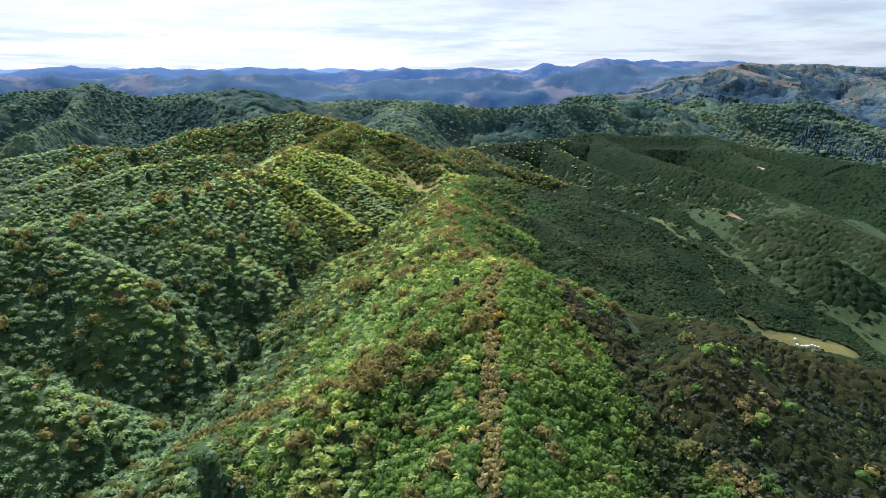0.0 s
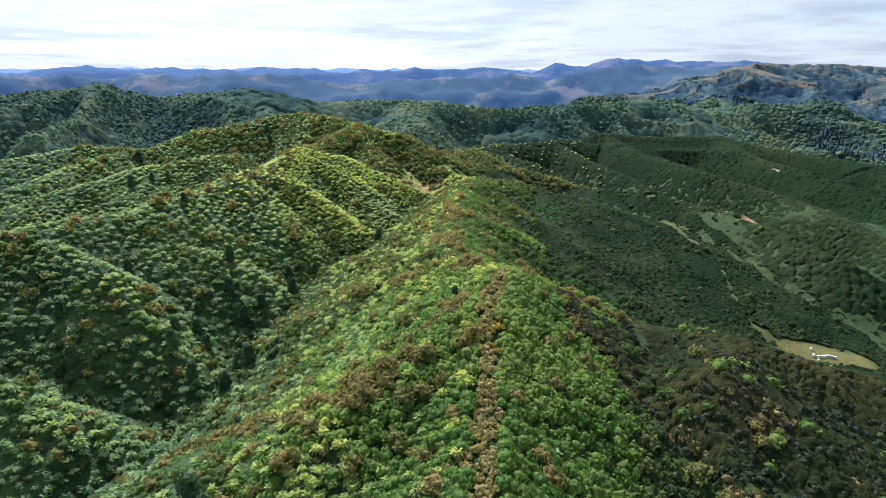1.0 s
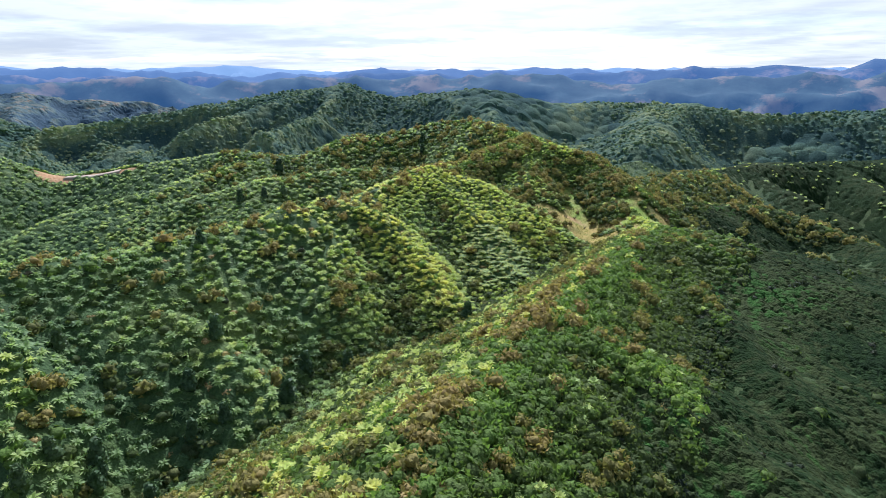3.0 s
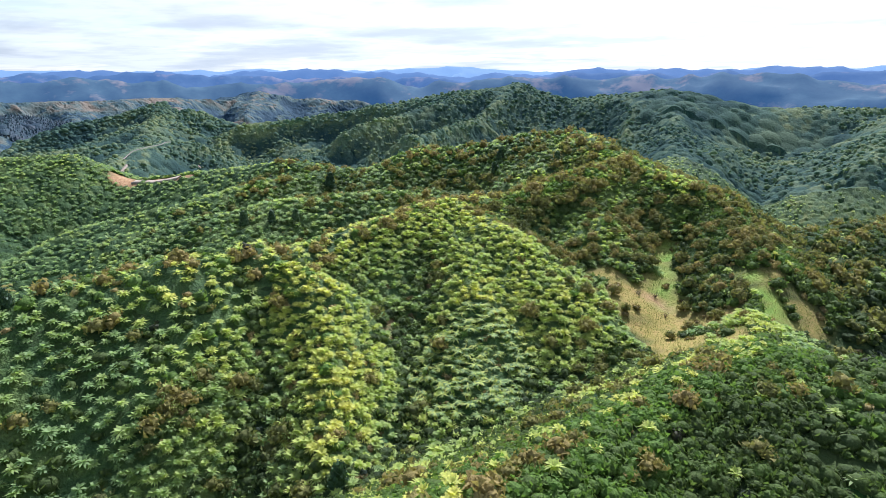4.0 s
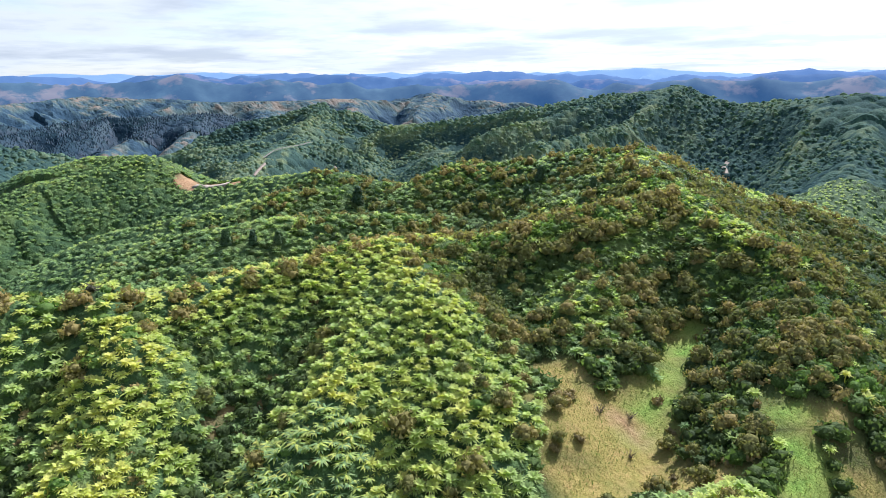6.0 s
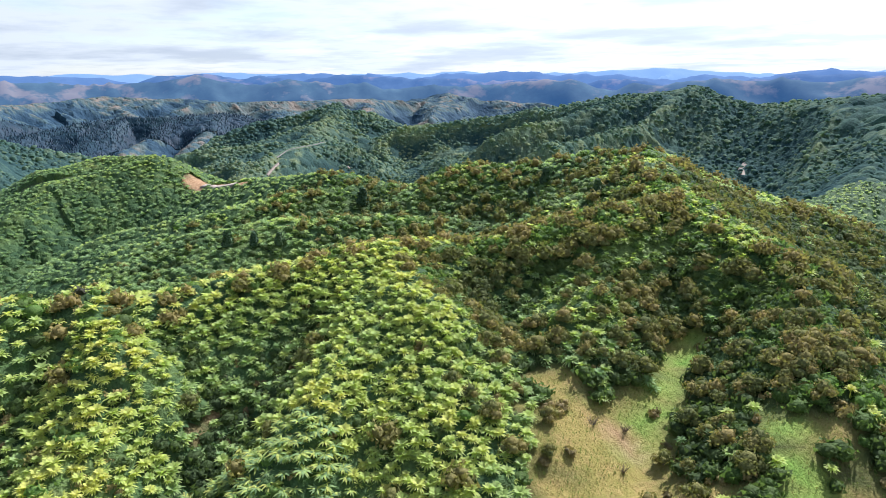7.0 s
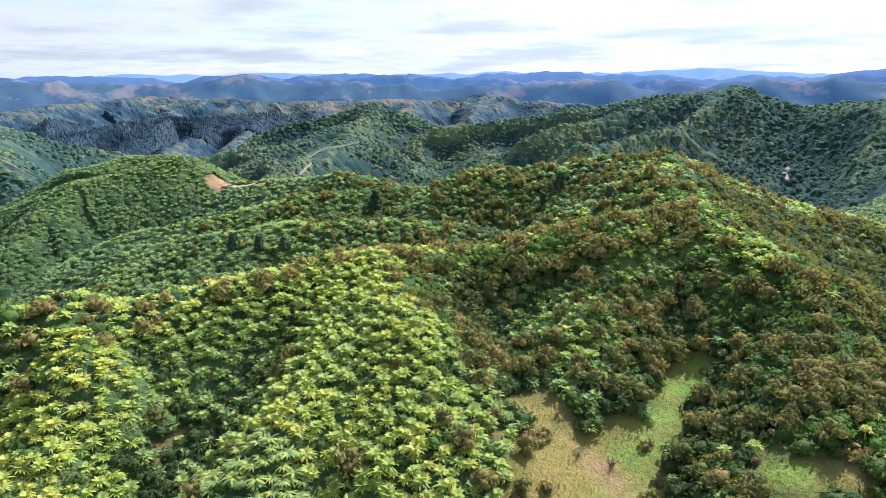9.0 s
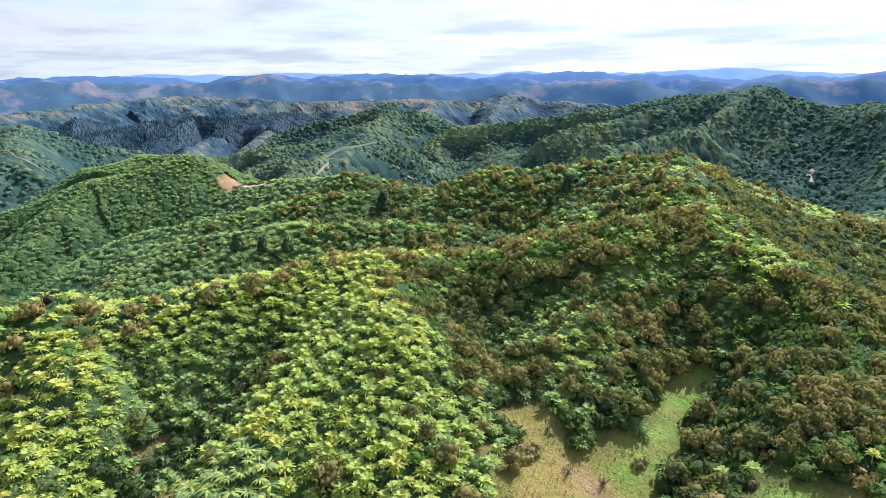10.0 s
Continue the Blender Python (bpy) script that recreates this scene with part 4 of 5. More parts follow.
# ---- single plants, built part by part where they are seen from nearest ----
def part_mesh(name, vf, material, smooth=True):
    me = mesh_from(name, vf[0], vf[1], smooth)
    me.materials.append(material)
    return me


def hang(name, mesh, parent, m=None, label=""):
    ob = new(name, mesh)
    ob.parent = parent
    if m is not None:
        ob.matrix_basis = m
    if label:
        ob["label"] = label
    return ob


FROND_MESHES = [part_mesh("frond", frond(4, 1.0, r, d, 0.105), M_FERN_SINGLE) for r, d in ((0.3, 0.8), (0.42, 0.95), (0.5, 0.75))]
FERN_STEM = part_mesh("trunk", stem(1.7, 0.085, 0.065, 6, (0, 0, -1.7)), M_FERNTRUNK, True)
KAN_CLUMPS = [part_mesh("foliage_clump", clump(54, 0.19, 1, 0.85), M_KANUKA_SINGLE) for _ in range(4)]
KAN_TRUNK = part_mesh("trunk", joined([stem(1.1, 0.07, 0.035, 5, (0, 0, -1.0), (0.1, 0.05)), stem(0.8, 0.04, 0.02, 4, (0, 0, -0.45), (0.42, 0.2)), stem(0.8, 0.04, 0.02, 4, (0, 0, -0.5), (-0.4, 0.22)), stem(0.75, 0.035, 0.02, 4, (0, 0, -0.5), (0.05, -0.45))]), M_BARK, True)
BROAD_CLUMPS = [part_mesh("foliage_clump", clump(44, 0.21, 1, 0.85, body=0.86), M_BROAD_SINGLE) for _ in range(4)]
BROAD_STEM = part_mesh("stem", stem(0.9, 0.05, 0.03, 4, (0, 0, -0.8)), M_BARK, True)


def tree_fern(seed, count):
    """A tree fern: fibrous trunk under a whorl of arching fronds; the origin is the crown's heart, one unit is a frond."""
    r = random.Random(seed)
    base = new("tree_fern")
    hang("trunk", FERN_STEM, base)
    for i in range(count):
        hang("frond", FROND_MESHES[r.randrange(3)], base, Matrix.Rotation(2 * math.pi * (i + r.uniform(-0.25, 0.25)) / count, 4, "Z") @ Matrix.Rotation(r.uniform(-0.12, 0.16), 4, "Y") @ Matrix.Scale(r.uniform(0.85, 1.08), 4))
    for i in range(2):
        hang("frond", FROND_MESHES[2], base, Matrix.Rotation(r.uniform(0, 6.3), 4, "Z") @ Matrix.Rotation(-0.5, 4, "Y") @ Matrix.Scale(0.5, 4))
    return tagged(base, "tree fern with a pale yellow-green crown on a shaggy trunk", "tree fern", "tree ferns on the slope")


def leafy_tree(name, seed, clumps, count, trunk_name, trunk, spread, label, category, group):
    r = random.Random(seed)
    base = new(name)
    hang(trunk_name, trunk, base)
    for i in range(count):
        a, rr = 2 * math.pi * i / (count - 1) + r.uniform(-0.35, 0.35), spread * r.uniform(0.8, 1.15)
        p = (rr * math.cos(a), rr * math.sin(a), r.uniform(-0.16, 0.14)) if i else (0, 0, 0.28)
        hang("foliage_clump", clumps[r.randrange(len(clumps))], base, Matrix.Translation(p) @ Matrix.Rotation(r.uniform(0, 6.3), 4, "Z") @ Matrix.Scale(r.uniform(0.46, 0.62) if i else 0.64, 4))
    return tagged(base, label, category, group)


def place_all(protos, spots):
    """The first spots take the built plants themselves, the rest copies of them."""
    for q, (x, y, z, s) in enumerate(spots):
        m = Matrix.LocRotScale((x, y, z), Euler((random.uniform(-0.12, 0.12), random.uniform(-0.12, 0.12), random.uniform(0, 6.28))), (s, s, s))
        if q < len(protos):
            protos[q].matrix_basis = m
        else:
            o = protos[q % len(protos)]
            keep = o.matrix_basis.copy()
            o.matrix_basis = Matrix.Identity(4)
            c = copy_thing(o, m)
            o.matrix_basis = keep
            c.matrix_basis = m


def take(k, centre, count):
    """Takes the plants of a kind round a place out of the joined cover."""
    p, s, t, h = plants["near", k]
    i = np.argsort(np.hypot(p[:, 0] - centre[0], p[:, 1] - centre[1]))[:count]
    spots = [(*p[q], s[q]) for q in i]
    rest = np.setdiff1d(np.arange(len(p)), i)
    plants["near", k] = [a[rest] for a in plants["near", k]]
    return spots


place_all([tree_fern(q, 16 + q % 3) for q in range(6)], take(FERN, (-12.5, 106), 220))
place_all([leafy_tree("broadleaf_shrub", 20 + q, BROAD_CLUMPS, 5, "stem", BROAD_STEM, 0.5, "rounded glossy green broadleaf shrub on the ridge", "shrub", "shrubs on the ridge") for q in range(5)],
          [(x, y, z, s * 1.1) for x, y, z, s in take(BROAD, (2.5, 31), 200)])

# brown-green kanuka that stand out round the grassy opening
KAN_SPOTS = ((-14.2, 124.0, 1.0), (-13.9, 121.0, 0.75), (-11.7, 120.6, 0.6), (-11.6, 117.6, 0.62), (-13.2, 117.4, 0.6), (-9.7, 128.3, 0.9), (-10.5, 127.2, 0.75), (-12.2, 130.9, 1.0),
             (-8.0, 131.4, 0.9), (-11.2, 134.2, 0.7), (-13.6, 132.5, 0.85), (-15, 129.6, 0.7), (-19.5, 132.1, 0.8), (-21.6, 128.3, 0.75), (-9.3, 135.2, 0.8), (-3.5, 134.3, 0.8),
             (-4.4, 130.4, 0.8), (-5.6, 127.5, 0.85), (-4.9, 125.0, 0.62), (-3.6, 132.2, 0.8), (-8.2, 118.0, 0.8), (-10.2, 118.0, 0.8), (-3.4, 119.2, 0.55), (1.0, 121.6, 0.6), (-1.6, 123.4, 0.7),
             (-3.2, 122.2, 0.7), (-9.2, 121.0, 0.6), (-1.2, 126.6, 0.7), (-7.4, 119.6, 0.5))
xy = np.array(KAN_SPOTS)
kz = land(xy[:, 0], xy[:, 1])
kanuka_spots = [(x, y, z + 0.62 * s, s) for (x, y, s), z in zip(KAN_SPOTS, kz)] + [(x, y, z + 0.1, s) for x, y, z, s in take(KANUKA, (-9, 127), 120)]
place_all([leafy_tree("kanuka_tree", 40 + q, KAN_CLUMPS, 5, "trunk", KAN_TRUNK, 0.52, "brown-green kanuka tree with a dense rounded crown", "tree", "kanuka trees by the clearing") for q in range(5)], kanuka_spots)

# dark pointed trees in the gullies
CONE_CROWNS = [cone_tree(7, 26) for _ in range(3)]


def dark_conifer(q):
    base = new("conifer")
    v, f = CONE_CROWNS[q]
    hang("trunk", part_mesh("trunk", stem(0.5, 0.04, 0.025, 6, (0, 0, -0.1)), M_BARK, True), base)
    hang("crown", part_mesh("crown", (v, f), M_CONIFER), base)
    return tagged(base, "dark narrow pointed conifer standing above the ferns", "conifer", "conifers in the gullies")


CONE_SPOTS = ((-13.1, 32.4, 3.2), (-19.9, 55.3, 2.3), (-26.1, 76.3, 2.2), (-25, 72, 2.0), (-17.5, 83, 2.2), (-18.8, 75.8, 2.3), (-34.4, 68.4, 2.0), (-25.8, 64.1, 2.2), (-24.5, 62.8, 1.8),
              (-34.1, 83.5, 1.5), (-63.7, 132.4, 2.6), (-56.2, 113.6, 2.2), (-33.9, 55.3, 2.3), (-19.9, 59, 2.1), (-11.6, 31.6, 1.6), (-26.2, 59.3, 1.9), (-21.6, 64.8, 2.0), (-10, 92.5, 1.8),
              (-20.2, 80.4, 2.1), (-18.5, 57.9, 2.4), (-25.2, 63.7, 1.7), (-27, 62, 1.8), (1.2, 47.4, 1.1), (-40.6, 144.8, 2.0), (-39.2, 142, 1.8), (-53.4, 115.8, 1.8), (-51.5, 117.9, 1.6), (-29.3, 142, 1.7),
              (-22.6, 69.5, 1.9), (-21, 71.5, 1.8), (-15.2, 86.5, 1.7), (-23.6, 56.8, 1.9), (-36.5, 58.8, 1.8), (-41, 62, 1.7))
xy = np.array(CONE_SPOTS)
cz = land(xy[:, 0], xy[:, 1])
place_all([dark_conifer(q) for q in range(3)], [(x, y, z - 0.05, s) for (x, y, s), z in zip(CONE_SPOTS, cz)])

# a fallen grey branch heap and a dead bush on the clearing
def dead_bush(seed, label):
    r = random.Random(seed)
    base = new("dead_bush")
    for i in range(30):
        a, q = r.uniform(0, 6.28), r.uniform(0.05, 0.38)
        b = r.uniform(0.0, 0.12)
        hang("branch", part_mesh("branch", stem(r.uniform(0.22, 0.5), 0.013, 0.004, 3, (b * math.cos(a), b * math.sin(a), 0), (q * math.cos(a), q * math.sin(a))), M_DEADWOOD), base)
    return tagged(base, label, "dead bush", "dead bushes on the clearing")


for q, (x, y) in enumerate(((-7.4, 124.7), (-8.2, 123.2), (-5.6, 122.9))):
    b = dead_bush(70 + q, "bare grey-brown dead bush on dry grass")
    b.matrix_basis = Matrix.Translation((x, y, float(land(np.array([x]), np.array([y]))[0]) - 0.02))

# white beehives in a row on the small clearing in the eastern valley
M_HIVE = clay_material("white_paint", [(0.3, (0.66, 0.66, 0.64)), (0.7, (0.80, 0.80, 0.78))], 3.0)


def box(sx, sy, z0, z1, bevel):
    """A block with chamfered upper edges."""
    v = [(x * sx / 2, y * sy / 2, z0) for x, y in ((-1, -1), (1, -1), (1, 1), (-1, 1))]
    v += [(x * sx / 2, y * sy / 2, z1 - bevel) for x, y in ((-1, -1), (1, -1), (1, 1), (-1, 1))]
    v += [(x * (sx / 2 - bevel), y * (sy / 2 - bevel), z1) for x, y in ((-1, -1), (1, -1), (1, 1), (-1, 1))]
    f = [(0, 2, 1), (0, 3, 2), (8, 9, 10), (8, 10, 11)]
    for k in (0, 4):
        for i in range(4):
            a, b = k + i, k + (i + 1) % 4
            f += [(a, b, b + 4), (a, b + 4, a + 4)]
    return np.array(v, float), np.array(f, int)


def beehive():
    base = new("beehive")
    hang("hive_box", part_mesh("hive_box", box(0.21, 0.26, -0.03, 0.2, 0.004), M_HIVE, False), base)
    hang("lid", part_mesh("lid", box(0.24, 0.29, 0.2, 0.24, 0.01), M_HIVE, False), base, None, "flat overhanging white lid")
    return tagged(base, "white-painted wooden beehive on the grass clearing", "beehive", "beehives on the clearing")


hive_spots = [(45.0, 74.6), (45.5, 74.4), (45.95, 74.5), (46.3, 74.6), (46.7, 74.7), (47.05, 74.9), (47.4, 74.75), (47.7, 74.7), (45.1, 73.6), (45.4, 76.0)]
hz = land(np.array([q[0] for q in hive_spots]), np.array([q[1] for q in hive_spots]))
place_all([beehive()], [(x, y, float(z) + 0.02, 1.0) for (x, y), z in zip(hive_spots, hz)])

# ---- the cover itself ----
LABELS = {FERN: "dense pale green canopy of tree ferns", BROAD: "dense glossy green broadleaf scrub", KANUKA: "olive-brown kanuka scrub", SCRUB: "low dark brown heath scrub",
          BRACKEN: "dry ochre bracken along the crest", GORSE: "yellow flowering gorse"}
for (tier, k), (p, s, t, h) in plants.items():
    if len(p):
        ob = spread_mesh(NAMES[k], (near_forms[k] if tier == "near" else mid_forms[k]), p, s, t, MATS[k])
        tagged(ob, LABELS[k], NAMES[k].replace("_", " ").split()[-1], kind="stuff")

# tufts of grass in the openings
x, y = jittered(-14, 6, 114, 135, 0.21)
d = meadow(x, y)
ok = (d < 0.1) & (bare(x, y) > 0.1)
x, y = x[ok], y[ok]
blade = [joined([(turned(frond(1, 0.9, 1.3, 0.6, 0.12, False)[0], a, 0.3), frond(1, 0.9, 1.3, 0.6, 0.12, False)[1]) for a in rng.uniform(0, 6.3, 7)]) for _ in range(3)]
ob = spread_mesh("grass", blade, np.stack([x, y, land(x, y) - 0.01], -1), rng.uniform(0.05, 0.17, len(x)), np.clip(rng.uniform(0.1, 1, len(x)) - 0.6 * (line_dist(x, y, [(-10.4, 133.2), (-7.9, 127.7), (-6.5, 124)]) < 0.9), 0, 1), M_GRASSBLADE)
tagged(ob, "rough grass, green in the strip and dry elsewhere", "grass", kind="stuff")

PINE_STAND = [(-534, 227), (-553, 203), (-573, 167), (-596, 132), (-586, 96), (-545, 64), (-482, 44), (-431, 38)]


CLEAR_PATCHES = ((-745, 300, 26, 40), (-770, 400, 28, 44), (-735, 215, 22, 34), (-760, 500, 24, 34))   # tan openings on the outer hills
TRACK_A = [(-240, 166), (-248, 173), (-256, 185), (-262, 193), (-271, 201)]
TRACK_B = [(-186, 68), (-180, 71.5), (-174, 77), (-168, 82)]


def crowns(x, y, cell, seed):
    """A closed canopy: the height of the tallest dome over each place (0 to 1) and a number for its tree."""
    ci, cj = np.floor(x / cell), np.floor(y / cell)
    best, ident = np.zeros(x.shape), np.zeros(x.shape)

    def rnd(p, q, k):
        v = np.sin(p * 127.1 + q * 311.7 + (seed + k) * 74.7) * 43758.5453
        return v - np.floor(v)
    for i in (-1, 0, 1):
        for j in (-1, 0, 1):
            p, q = ci + i, cj + j
            d2 = ((p + rnd(p, q, 1)) * cell - x) ** 2 + ((q + rnd(p, q, 2)) * cell - y) ** 2
            r = cell * (0.55 + 0.5 * rnd(p, q, 3))
            h = (0.55 + 0.45 * rnd(p, q, 4)) * np.sqrt(np.clip(1 - d2 / (r * r), 0, 1))
            ident = np.where(h > best, rnd(p, q, 5), ident)
            best = np.maximum(best, h)
    return best, ident


def blurred(a, k):
    out = a
    for axis in (0, 1):
        out = sum(np.roll(out, q, axis) for q in range(-k, k + 1, max(1, k // 3))) / len(range(-k, k + 1, max(1, k // 3)))
    return out


def sheet_mesh(name, X, Y, Z, T, keep, material, label, smooth=False):
    """The kept cells of a grid as one mesh with a tint on each point."""
    n, m = X.shape
    ids = np.arange(n * m).reshape(n, m)
    quads = np.stack([ids[:-1, :-1], ids[1:, :-1], ids[1:, 1:], ids[:-1, 1:]], -1)[keep[:-1, :-1]]
    used, inv = np.unique(quads, return_inverse=True)
    me = mesh_from(name, np.stack([X.ravel()[used], Y.ravel()[used], Z.ravel()[used]], -1), inv.reshape(-1, 4), smooth)
    me.attributes.new("tint", "FLOAT", "POINT").data.foreach_set("value", np.clip(T.ravel()[used], 0, 1).astype(np.float32))
    me.materials.append(material)
    return tagged(new(name, me), label, "bush", kind="stuff")


# closed bush on the far slopes, on a grid that widens with the distance
radii = [40.0]
while radii[-1] < 940:
    radii.append(radii[-1] + max(0.40, 0.0038 * radii[-1]))
angles = np.radians(np.arange(-96, 124, 0.16))
R, A = np.meshgrid(np.array(radii), angles, indexing="ij")
X, Y = 6 - R * np.sin(A), 66 + R * np.cos(A)
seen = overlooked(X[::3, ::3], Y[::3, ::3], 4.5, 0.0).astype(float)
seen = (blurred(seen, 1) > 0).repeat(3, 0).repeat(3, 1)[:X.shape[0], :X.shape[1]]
D = line_dist(X, Y, FLIGHT)
HI = height(X, Y)
grazed = (X > 120) & (Y > 420)
bushy = (line_dist(X, Y, [(138, 543), (174, 553), (209, 562), (245, 570), (262, 548), (272, 528)]) > 13 + 9 * value_noise(X, Y, 22, 71)) & (value_noise(X, Y, 30, 74) > -0.42) | (value_noise(X, Y, 16, 75) > 0.6)
pasture_top = grazed & ~bushy
closed = seen & (D > 56) & (meadow(X, Y) > np.where((X > 30) & (Y > 79), -0.35, 0.3)) & (bare(X, Y) > 0.2)
L = HI.copy()
L[seen] = land(X[seen], Y[seen])
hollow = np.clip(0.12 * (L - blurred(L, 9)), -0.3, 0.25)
east = (X > crest_x(Y)) & (D < 135) | (X > 12) & (Y < 262) & (D < 190)
small, id_small = crowns(X, Y, 1.15, 3)
fine, id_fine = crowns(X, Y, 1.0, 8)
mid, id_mid = crowns(X, Y, 2.4, 5)
big, id_big = crowns(X, Y, 4.6, 6)
wide, id_wide = crowns(X, Y, 7.0, 7)
tall = np.clip(0.5 + 1.5 * value_noise(X, Y, 38, 78) - 3.0 * hollow, 0, 1) * (D > 190)
H = np.where(D < 130, 0.9 * small, np.where(D < 420, np.maximum(1.35 * mid, 2.8 * big * tall), np.maximum(2.2 * big, 3.4 * wide * tall)))
H = np.where(east, 0.7 * fine * (1 + 0.6 * value_noise(X, Y, 11, 79)), H)
ident = np.where(D < 130, id_small, np.where(D < 420, np.where(2.8 * big * tall > 1.35 * mid, id_big * 0.6, id_mid), id_big))
ident = np.where(east, id_fine, ident)
H = np.where(pasture_top, 0.12 * H, H) * np.clip(np.minimum(line_dist(X, Y, TRACK_A) / 2.5, line_dist(X, Y, TRACK_B) / 2.0), 0.05, 1)
Z = L + H - np.where(east, 0.3, np.where(D < 130, 0.3, np.where(D < 420, 0.9, 1.4)))
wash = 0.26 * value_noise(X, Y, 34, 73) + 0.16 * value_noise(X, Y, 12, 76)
# hollow adds gully shade and crest highlights to the canopy's tint
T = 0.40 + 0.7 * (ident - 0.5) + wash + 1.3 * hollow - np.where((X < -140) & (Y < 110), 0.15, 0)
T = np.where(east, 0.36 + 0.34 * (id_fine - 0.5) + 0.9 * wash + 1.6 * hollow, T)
T = np.where(pasture_top, 0.9 + 0.25 * value_noise(X, Y, 9, 88), T)
for spot in CLEAR_PATCHES:
    T = np.maximum(T, 1.05 - 0.6 * np.hypot((X - spot[0]) / spot[2], (Y - spot[1]) / spot[3]) + 0.6 * value_noise(X, Y, 14, 77))
planted = line_dist(X, Y, PINE_STAND) < 62 + 8 * value_noise(X, Y, 30, 81)
sheet_mesh("scrub_canopy", X, Y, Z, T, closed & east, M_EAST, "low brown-green scrub on steep valley sides, darkened for cloud shade")
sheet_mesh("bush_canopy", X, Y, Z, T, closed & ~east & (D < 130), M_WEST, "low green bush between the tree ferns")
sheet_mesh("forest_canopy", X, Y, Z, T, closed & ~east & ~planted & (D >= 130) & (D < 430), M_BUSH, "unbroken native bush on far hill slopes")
sheet_mesh("pine_canopy", X, Y, Z + 0.8, T, closed & planted, M_PINE, "closed dark pine plantation on a ridge, blued for haze")
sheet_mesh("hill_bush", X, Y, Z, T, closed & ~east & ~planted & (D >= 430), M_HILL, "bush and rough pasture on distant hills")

def tree_dome(sides):
    """A far crown in few faces: a lopsided dome."""
    ring = []
    for r, z in ((0.62, 0.5), (1.0, -0.2)):
        for i in range(sides):
            a = 2 * math.pi * (i + (0.5 if z > 0 else 0)) / sides + rng.uniform(-0.25, 0.25)
            k = r * rng.uniform(0.7, 1.25)
            ring.append((k * math.cos(a), k * math.sin(a), z + rng.uniform(-0.15, 0.15)))
    v = np.array([(rng.uniform(-0.2, 0.2), rng.uniform(-0.2, 0.2), rng.uniform(0.7, 0.95))] + ring) * np.array([1, 1, 0.7])
    f = [(0, 1 + i, 1 + (i + 1) % sides) for i in range(sides)]
    for i in range(sides):
        a, b, c, d = 1 + i, 1 + (i + 1) % sides, 1 + sides + i, 1 + sides + (i + 1) % sides
        f += [(a, d, b), (a, c, d)]
    return v, np.array(f)


# taller trees that stand out of the far canopy
x, y = jittered(-420, 300, -10, 560, 2.15)
d = line_dist(x, y, FLIGHT)
ok = (d > 132) & (d < 440) & (line_dist(x, y, TRACK_A) > 3) & (line_dist(x, y, TRACK_B) > 3) & ~((x > 12) & (y < 262) & (d < 190)) & (line_dist(x, y, PINE_STAND) > 70)
x, y = x[ok], y[ok]
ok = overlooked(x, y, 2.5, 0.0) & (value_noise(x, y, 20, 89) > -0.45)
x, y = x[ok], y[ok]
s = rng.uniform(0.6, 1.05, len(x)) * (1 + 1.0 * rng.uniform(0, 1, len(x)) ** 4) * np.clip(line_dist(x, y, FLIGHT) / 280, 0.75, 1.4)
tree_tops = [tree_dome(5) for _ in range(9)]
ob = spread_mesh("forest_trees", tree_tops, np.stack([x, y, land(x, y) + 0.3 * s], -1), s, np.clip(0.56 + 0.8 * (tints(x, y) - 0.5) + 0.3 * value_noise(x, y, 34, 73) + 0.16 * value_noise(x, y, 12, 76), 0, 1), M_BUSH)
tagged(ob, "crowns of taller trees in the native bush", "trees", kind="stuff")

# low heath on the brown spur
X, Y = np.meshgrid(np.arange(4, 74, 0.2), np.arange(14, 178, 0.2), indexing="ij")
D = line_dist(X, Y, FLIGHT)
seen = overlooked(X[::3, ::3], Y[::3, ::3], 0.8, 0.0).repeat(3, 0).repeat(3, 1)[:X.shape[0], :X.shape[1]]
low, id_low = crowns(X, Y, 0.5, 9)
Z = land(X, Y) + 0.34 * low * (1 + 0.7 * value_noise(X, Y, 3, 83)) - 0.02
T = 0.40 + 0.6 * (id_low - 0.5) + 0.35 * value_noise(X, Y, 6, 84) + 0.45 * np.clip(1 - (X - crest_x(Y)) / 24, 0, 1) * (Y > 50)
gully = 14.5 - (Y - 38) * 0.56
brown_crest = np.interp(X, (4.9, 10.8, 16, 22, 29, 52), (49.5, 52.5, 51.5, 49, 47, 46))
keep = (D < 57) & seen & (meadow(X, Y) > np.where((X > 30) & (Y > 79), -0.35, 0.3)) & (bare(X, Y) > 0.2) & (((X > gully) & (Y < brown_crest)) | ((Y >= brown_crest) & (X > crest_x(Y) + np.where(Y > 62, 7.5, 4.5) + 2 * value_noise(X, Y, 5, 90)) & ((Y < 119) | (X > 8)))) & (Y > 0.9 * X - 14)
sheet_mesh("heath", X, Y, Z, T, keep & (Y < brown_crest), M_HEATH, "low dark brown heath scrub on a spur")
sheet_mesh("scrub_canopy", X, Y, Z, T, keep & (Y >= brown_crest), M_EAST, "low green scrub on a steep slope, darkened for cloud shade")

# low bush that closes the ground under the ferns
X, Y = np.meshgrid(np.arange(-82, 6, 0.32), np.arange(16, 172, 0.32), indexing="ij")
D = line_dist(X, Y, FLIGHT)
low, id_low = crowns(X, Y, 0.95, 12)
Z = land(X, Y) + 0.55 * low * (1 + 0.5 * value_noise(X, Y, 5, 85)) - 0.18
